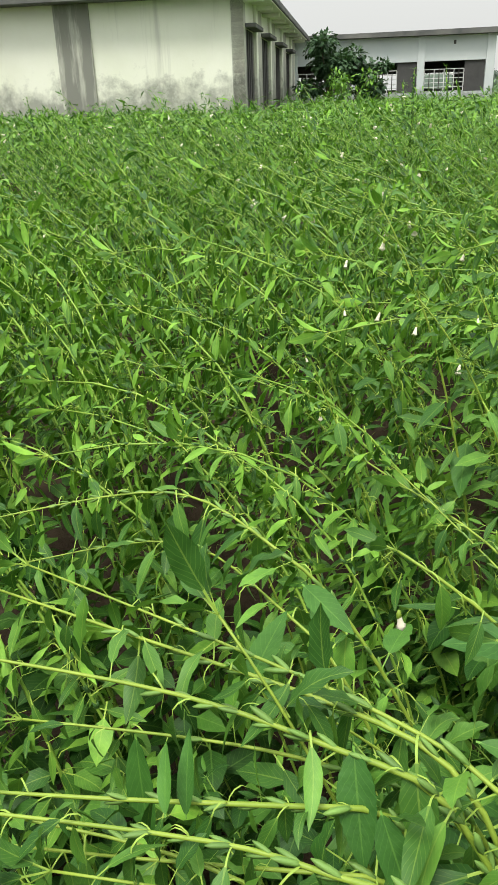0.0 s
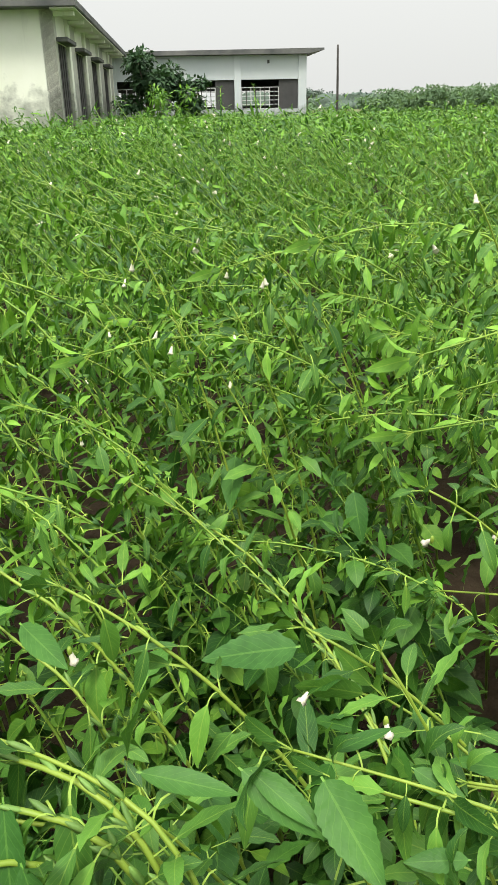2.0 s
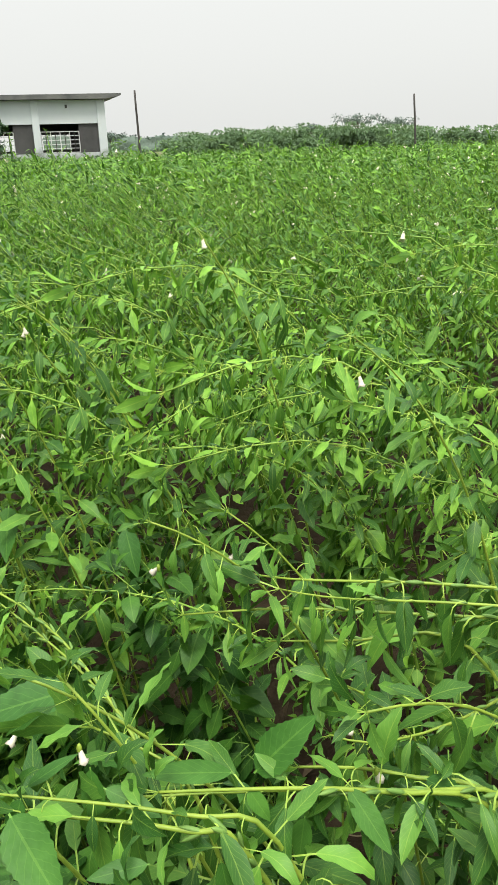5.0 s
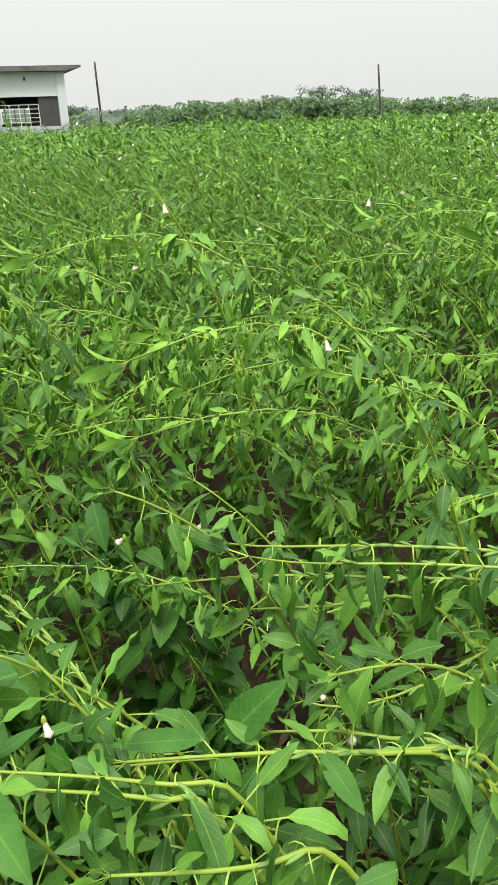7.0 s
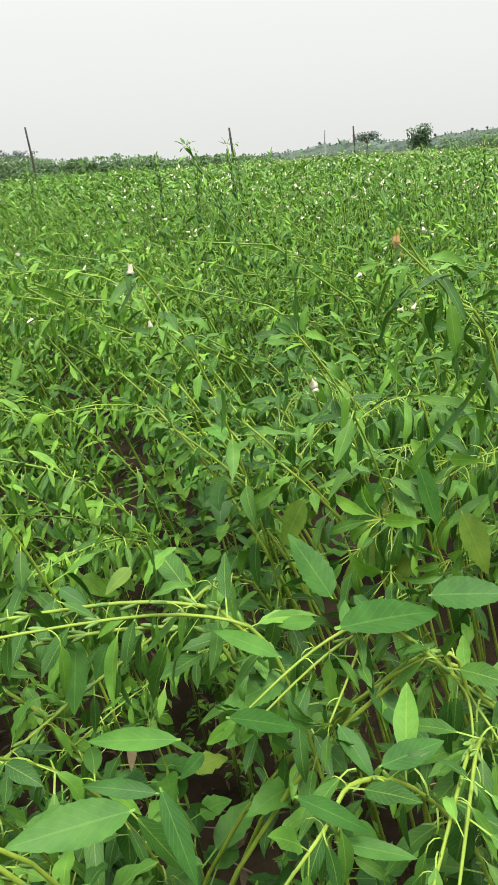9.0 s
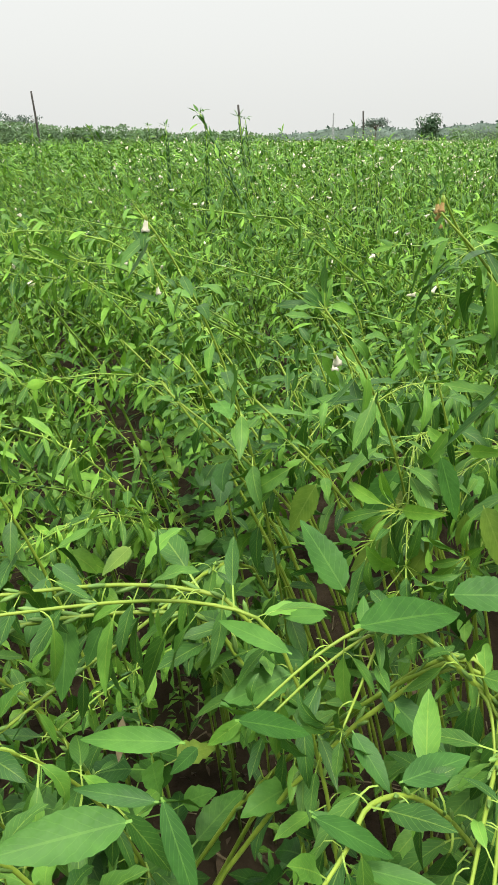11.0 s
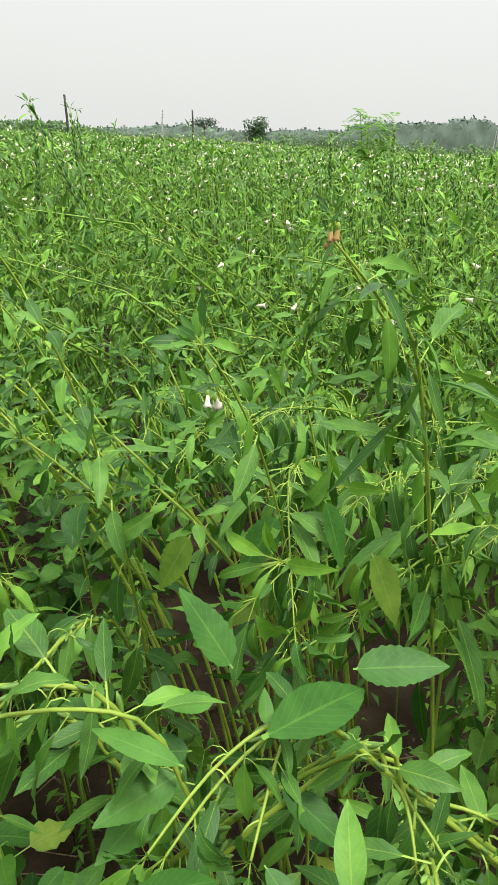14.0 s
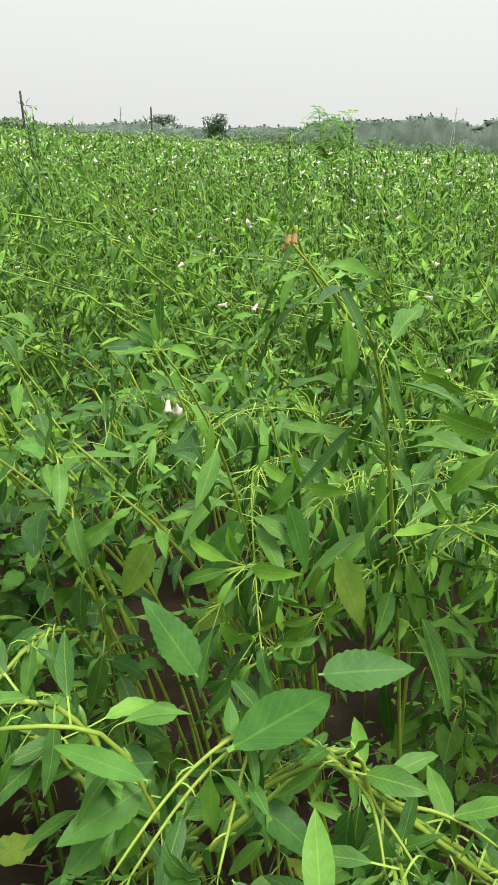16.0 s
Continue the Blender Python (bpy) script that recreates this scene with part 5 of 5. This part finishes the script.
def overhang():
    """Plants that lean over the bare patch, their leaves hanging in a curtain."""
    r = np.random.default_rng(43)
    for y in (-0.3, -0.2, -0.11, 0.0, 0.1, 0.18, 0.27, 0.36, 0.47):
        x, dz, sw = 1.14 + r.uniform(-0.12, 0.14), r.normal(0, 0.03), r.normal(0, 0.07)
        c = laid_stem(((x + 0.55, y - 0.06 - sw, 0.96 + dz), (x + 0.3, y - sw * 0.5, 1.06 + dz), (x + 0.14, y + 0.01, 1.09 + dz), (x - 0.04, y + 0.04 + sw, 1.05 + dz)), 0.35)
        near_plant("sesame_plant", "sesame plant leaning over bare soil, long leaves hanging", "sesame plants beside the path", c, r, 0.0023,
                   slim=0.68, leafy=0.95, leaf=0.105, start=0.6, flowers=0.0, spacing=0.026, whorl=3, pod_share=0.1, hang=0.62, wide_to=0.0, tuft=0.9)


def late_heads():
    """The plant that ends in a withered flower, yellowing leaves round it, and low plants over bare soil."""
    r = np.random.default_rng(47)
    near_plant("sesame_plant", "sesame plant topped by a withered tan flower", "sesame plants beside the path",
               smooth_path([np.array(p) for p in ((1.36, -0.08, 0.0), (1.25, 0.0, 0.8), (1.125, 0.048, 1.236), (1.07, 0.077, 1.316), (1.02, 0.114, 1.375))], 40), r, 0.003, True,
               bloom=((1.02, 0.114, 1.372), (1.012, 0.106, 1.374)), slim=0.62, leafy=0.95, leaf=0.125, start=0.62, flowers=0.0, spacing=0.03, whorl=3, pod_share=0.25, hang=0.7, wide_to=0.0, tuft=0.2,
               extra=(((1.281, 0.084, 0.98), (1.215, 0.06, 0.925), LEAF_OLD, 2), ((1.239, 0.216, 1.0), (1.183, 0.239, 0.945), LEAF_OLD, 2)))
    for x, y, z in ((1.477, 0.864, 0.84), (1.589, 0.851, 0.86), (1.484, 0.734, 0.82), (1.38, 0.8, 0.8), (0.941, 0.435, 0.74)):
        near_plant("sesame_plant", "low broad-leaved sesame plant shaded by the crop", "sesame plants beside the path",
                   stem_line((x + r.uniform(0.05, 0.15), y - r.uniform(0.03, 0.12), 0), (x, y, z), 0.03, 0.4), r, 0.0032, leafy=0.9, leaf=0.1, start=0.5, flowers=0.0, spacing=0.045, whorl=2, pods=False, wide_to=0.95, hang=0.35)


def ground_litter():
    """Dry fallen leaves and low weeds on the soil in the bare patches."""
    r = np.random.default_rng(44)
    dry, weed = Soup(), Soup()
    for k in range(420):
        x, y = r.uniform(0.2, 2.1), r.uniform(-0.35, 1.5)
        dry.add(BROAD_LOW[k % 2], aim(np.array((x, y, 0.012 + 0.02 * r.random())), r.normal(0, 1, 3) * (1, 1, 0.12), np.array((0, 0, 1.0)) + r.normal(0, 0.3, 3), r.uniform(0.03, 0.065)))
    for k in range(130):
        x, y = r.uniform(0.25, 1.9), r.uniform(-0.3, 1.3)
        h = r.uniform(0.08, 0.4)
        for j in range(11):
            z = h * (0.25 + 0.75 * j / 10)
            a = j * 2.4
            weed.add(BROAD_LOW[j % 2], aim(np.array((x + r.normal(0, 0.02), y + r.normal(0, 0.02), z)), np.array((math.cos(a), math.sin(a), 0.1)), np.array((0, 0, 1.0)), r.uniform(0.025, 0.05)))
    twigs = Soup()
    for k in range(160):
        x, y, a, n = r.uniform(0.3, 2.2), r.uniform(-0.5, 1.4), r.uniform(0, 6.28), r.uniform(0.06, 0.22)
        way = np.array((math.cos(a), math.sin(a), 0.0)) * n
        p = np.array((x, y, r.uniform(0.008, 0.05)))
        v, f = tube([p, p + way * 0.5 + r.normal(0, 0.012, 3), p + way + (0, 0, r.uniform(-0.005, 0.04))], (0.0022, 0.0018, 0.001), 4)
        twigs.add((v, f, np.zeros((len(v), 2))))
    tagged(twigs.build("dry_twigs", STRAW), "dry straw-coloured twigs lying on the soil", "twigs", "", "stuff")
    tagged(dry.build("leaf_litter", DRY), "dry brown fallen leaves on the soil", "leaf litter", "", "stuff")
    tagged(weed.build("low_weeds", LEAF_FIELD), "small green weeds growing between the plants", "weeds", "", "stuff")


def middle_crop():
    r = np.random.default_rng(22)
    kinds = []
    for k in range(24):
        lie = (0.25, 0.5, 0.7, 0.9)[k % 4] * r.uniform(0.8, 1.2)
        h = 1.12 * r.uniform(0.93, 1.07)
        c = stem_line((0, 0, 0), (0, lie, h - 0.04), (0.07, -0.06, 0.03, -0.1, 0.05)[k % 5], 0.95)
        kinds.append((lie, joined_plant("sesame_plant", "green sesame plant in the dense crop", "sesame plants of the crop", c, r, 0.0036, flowers=0.012, start=0.34, spacing=0.03, whorl=4, loose=0.006, pod_share=0.35, hang=0.58, leaf=0.071, wide_to=0.42, tuft=0.85)))
    used = set()
    for x, y, d in seeds(0.98, 1.8, 46, -34, 106, r):
        lean = lodging(x, y, r)
        reach = float(np.linalg.norm(lean))
        i = min(range(24), key=lambda q: abs(kinds[q][0] - reach) + r.uniform(0, 0.15))
        turn = math.degrees(math.atan2(-lean[0], lean[1]))
        s = canopy(x, y) / 1.1 * r.uniform(0.9, 1.08)
        b = np.array((x, y)) - lean[:2] * 0.8
        m = pose(b[0], b[1], 0, 0, 0, turn)
        if in_clearing(np.array([(b[0] + lean[0] * k, b[1] + lean[1] * k, 1.1 * min(1.0, k * 1.6)) for k in np.linspace(0, 1, 10)])):
            continue
        if i in used:
            o = copy_thing(kinds[i][1], m)
        else:
            o = kinds[i][1]
            o.matrix_basis = m
            used.add(i)
        o.scale = (1, 1, s)
    for i in range(24):
        if i not in used:
            for o in (*kinds[i][1].children_recursive, kinds[i][1]):
                bpy.data.objects.remove(o)


def field_ring(name, lo, hi, density, level, az0, az1, seed):
    r = np.random.default_rng(seed)
    leaves, stems, pods, bells = Soup(), Soup(), Soup(), Soup()
    for x, y, d in seeds(lo, hi, density, az0, az1, r):
        tall = (0.14 if d < 5 else 0.28) * r.random() if r.random() < 0.07 else 0.0
        podded = level == 2 and d > 2.8 and r.random() < (0.3 if math.degrees(math.atan2(x, y)) > 56 else 0.22)
        c = crop_stem(x, y, r, 0.05 + 0.14 * r.random() if podded else tall)
        if level == 2:
            g = grow(c, r, 2, leafy=0.5 if podded else 0.95, flowers=0.1 if math.degrees(math.atan2(x, y)) > 50 and d > 3 else 0.03, start=0.4, spacing=0.041, whorl=4, loose=0.005 if podded else 0.02, pod_share=0.9 if podded else 0.5, leaf=0.073, hang=0.3, tuft=0.75)
            line = g["path"][[12, 22, 31, 39]]
            v, f = tube(line, radii(4, 0.0048), 3, False)
            stems.add((v, f, np.zeros((len(v), 2))))
            for key, shapes in (("narrow", NARROW_MID if d < 2.8 else NARROW_LOW), ("broad", BROAD_MID if d < 2.8 else BROAD_LOW), ("hang", HANG_MID if d < 2.8 else HANG_LOW), ("hang_broad", HANG_BROAD_MID if d < 2.8 else BROAD_LOW)):
                for p, way, up, s in g[key]:
                    leaves.add(shapes[int(r.integers(len(shapes)))], aim(p, way, up, s))
            for p, way, up, s in g["narrow"][::4]:
                stems.add(CURL, aim(p, way * (1, 1, 0.3) + (0, 0, 0.5), up, s * 0.8))
            for p, way, up, s in g["pod"]:
                # oversized, so each dark pod takes in the shadow round it
                pods.add(POD_FAR, aim(p, way, up, s * 2.0))
            for p, way, up, s in g["bell"]:
                bells.add(BELL_MID, aim(p, way, up, s * 0.8))
        else:
            pts = bezier(c, (0.72, 0.86, 1.0))
            v, f = tube(pts[[0, 2]], radii(2, 0.0055), 3, False)
            stems.add((v, f, np.zeros((len(v), 2))))
            k = 17 if level == 3 else 9
            for t in r.uniform(0.6, 1.0, k):
                p = c[0] * (1 - t) ** 3 + c[1] * (3 * (1 - t) ** 2 * t) + c[2] * (3 * (1 - t) * t * t) + c[3] * t ** 3 + r.normal(0, 0.04, 3)
                leaves.add(SLIVER, aim(p, r.normal(0, 1, 3) * (1, 1, 0.5) + (0, 0, -0.1), r.normal(0, 0.4, 3) + (0, 0, 1), 0.15 * r.uniform(0.6, 1.3) * (1.0 if level == 3 else 1.4)))
            for t in r.uniform(0.65, 0.95, 3):
                if level == 4 and t > 0.8:
                    continue
                # enlarged further to cover the shadow of a pod cluster
                pods.add(POD_FAR, aim(bezier(c, [t])[0] + r.normal(0, 0.006, 3), pts[2] - pts[1], r.normal(0, 1, 3), 2.5))
            if r.random() < (0.95 if math.degrees(math.atan2(x, y)) > 48 else 0.14):
                bells.add(BELL_FAR, aim(bezier(c, [r.uniform(0.88, 0.98)])[0], r.normal(0, 0.6, 3) + (0, 0, -1), r.normal(0, 1, 3), 1.7))
    root = tagged(new(name), "dense green sesame crop with white flowers", "sesame crop", "", "stuff")
    for nm, s, mat in (("leaves", leaves, LEAF_FIELD), ("stalks", stems, STEM_FIELD), ("pods", pods, POD_FIELD_SHADOWED), ("flowers", bells, PETAL)):
        o = s.build(nm, mat, root)
        if o:
            tagged(o, kind="stuff")


near_crop()
understorey()
tall_heads()
late_heads()
overhang()
ground_litter()
middle_crop()
field_ring("sesame_crop", 1.8, 7.0, 46, 2, -30, 100, 31)
field_ring("sesame_crop_far", 7.0, 17.5, 40, 3, -20, 96, 32)
field_ring("sesame_crop_edge", 17.5, 29.0, 20, 4, -8, 94, 33)
field_ring("sesame_crop_behind", 0.9, 7.0, 16, 3, 98, 338, 35)
field_ring("sesame_crop_margin", 29.0, 42.0, 9, 4, 30, 94, 34)
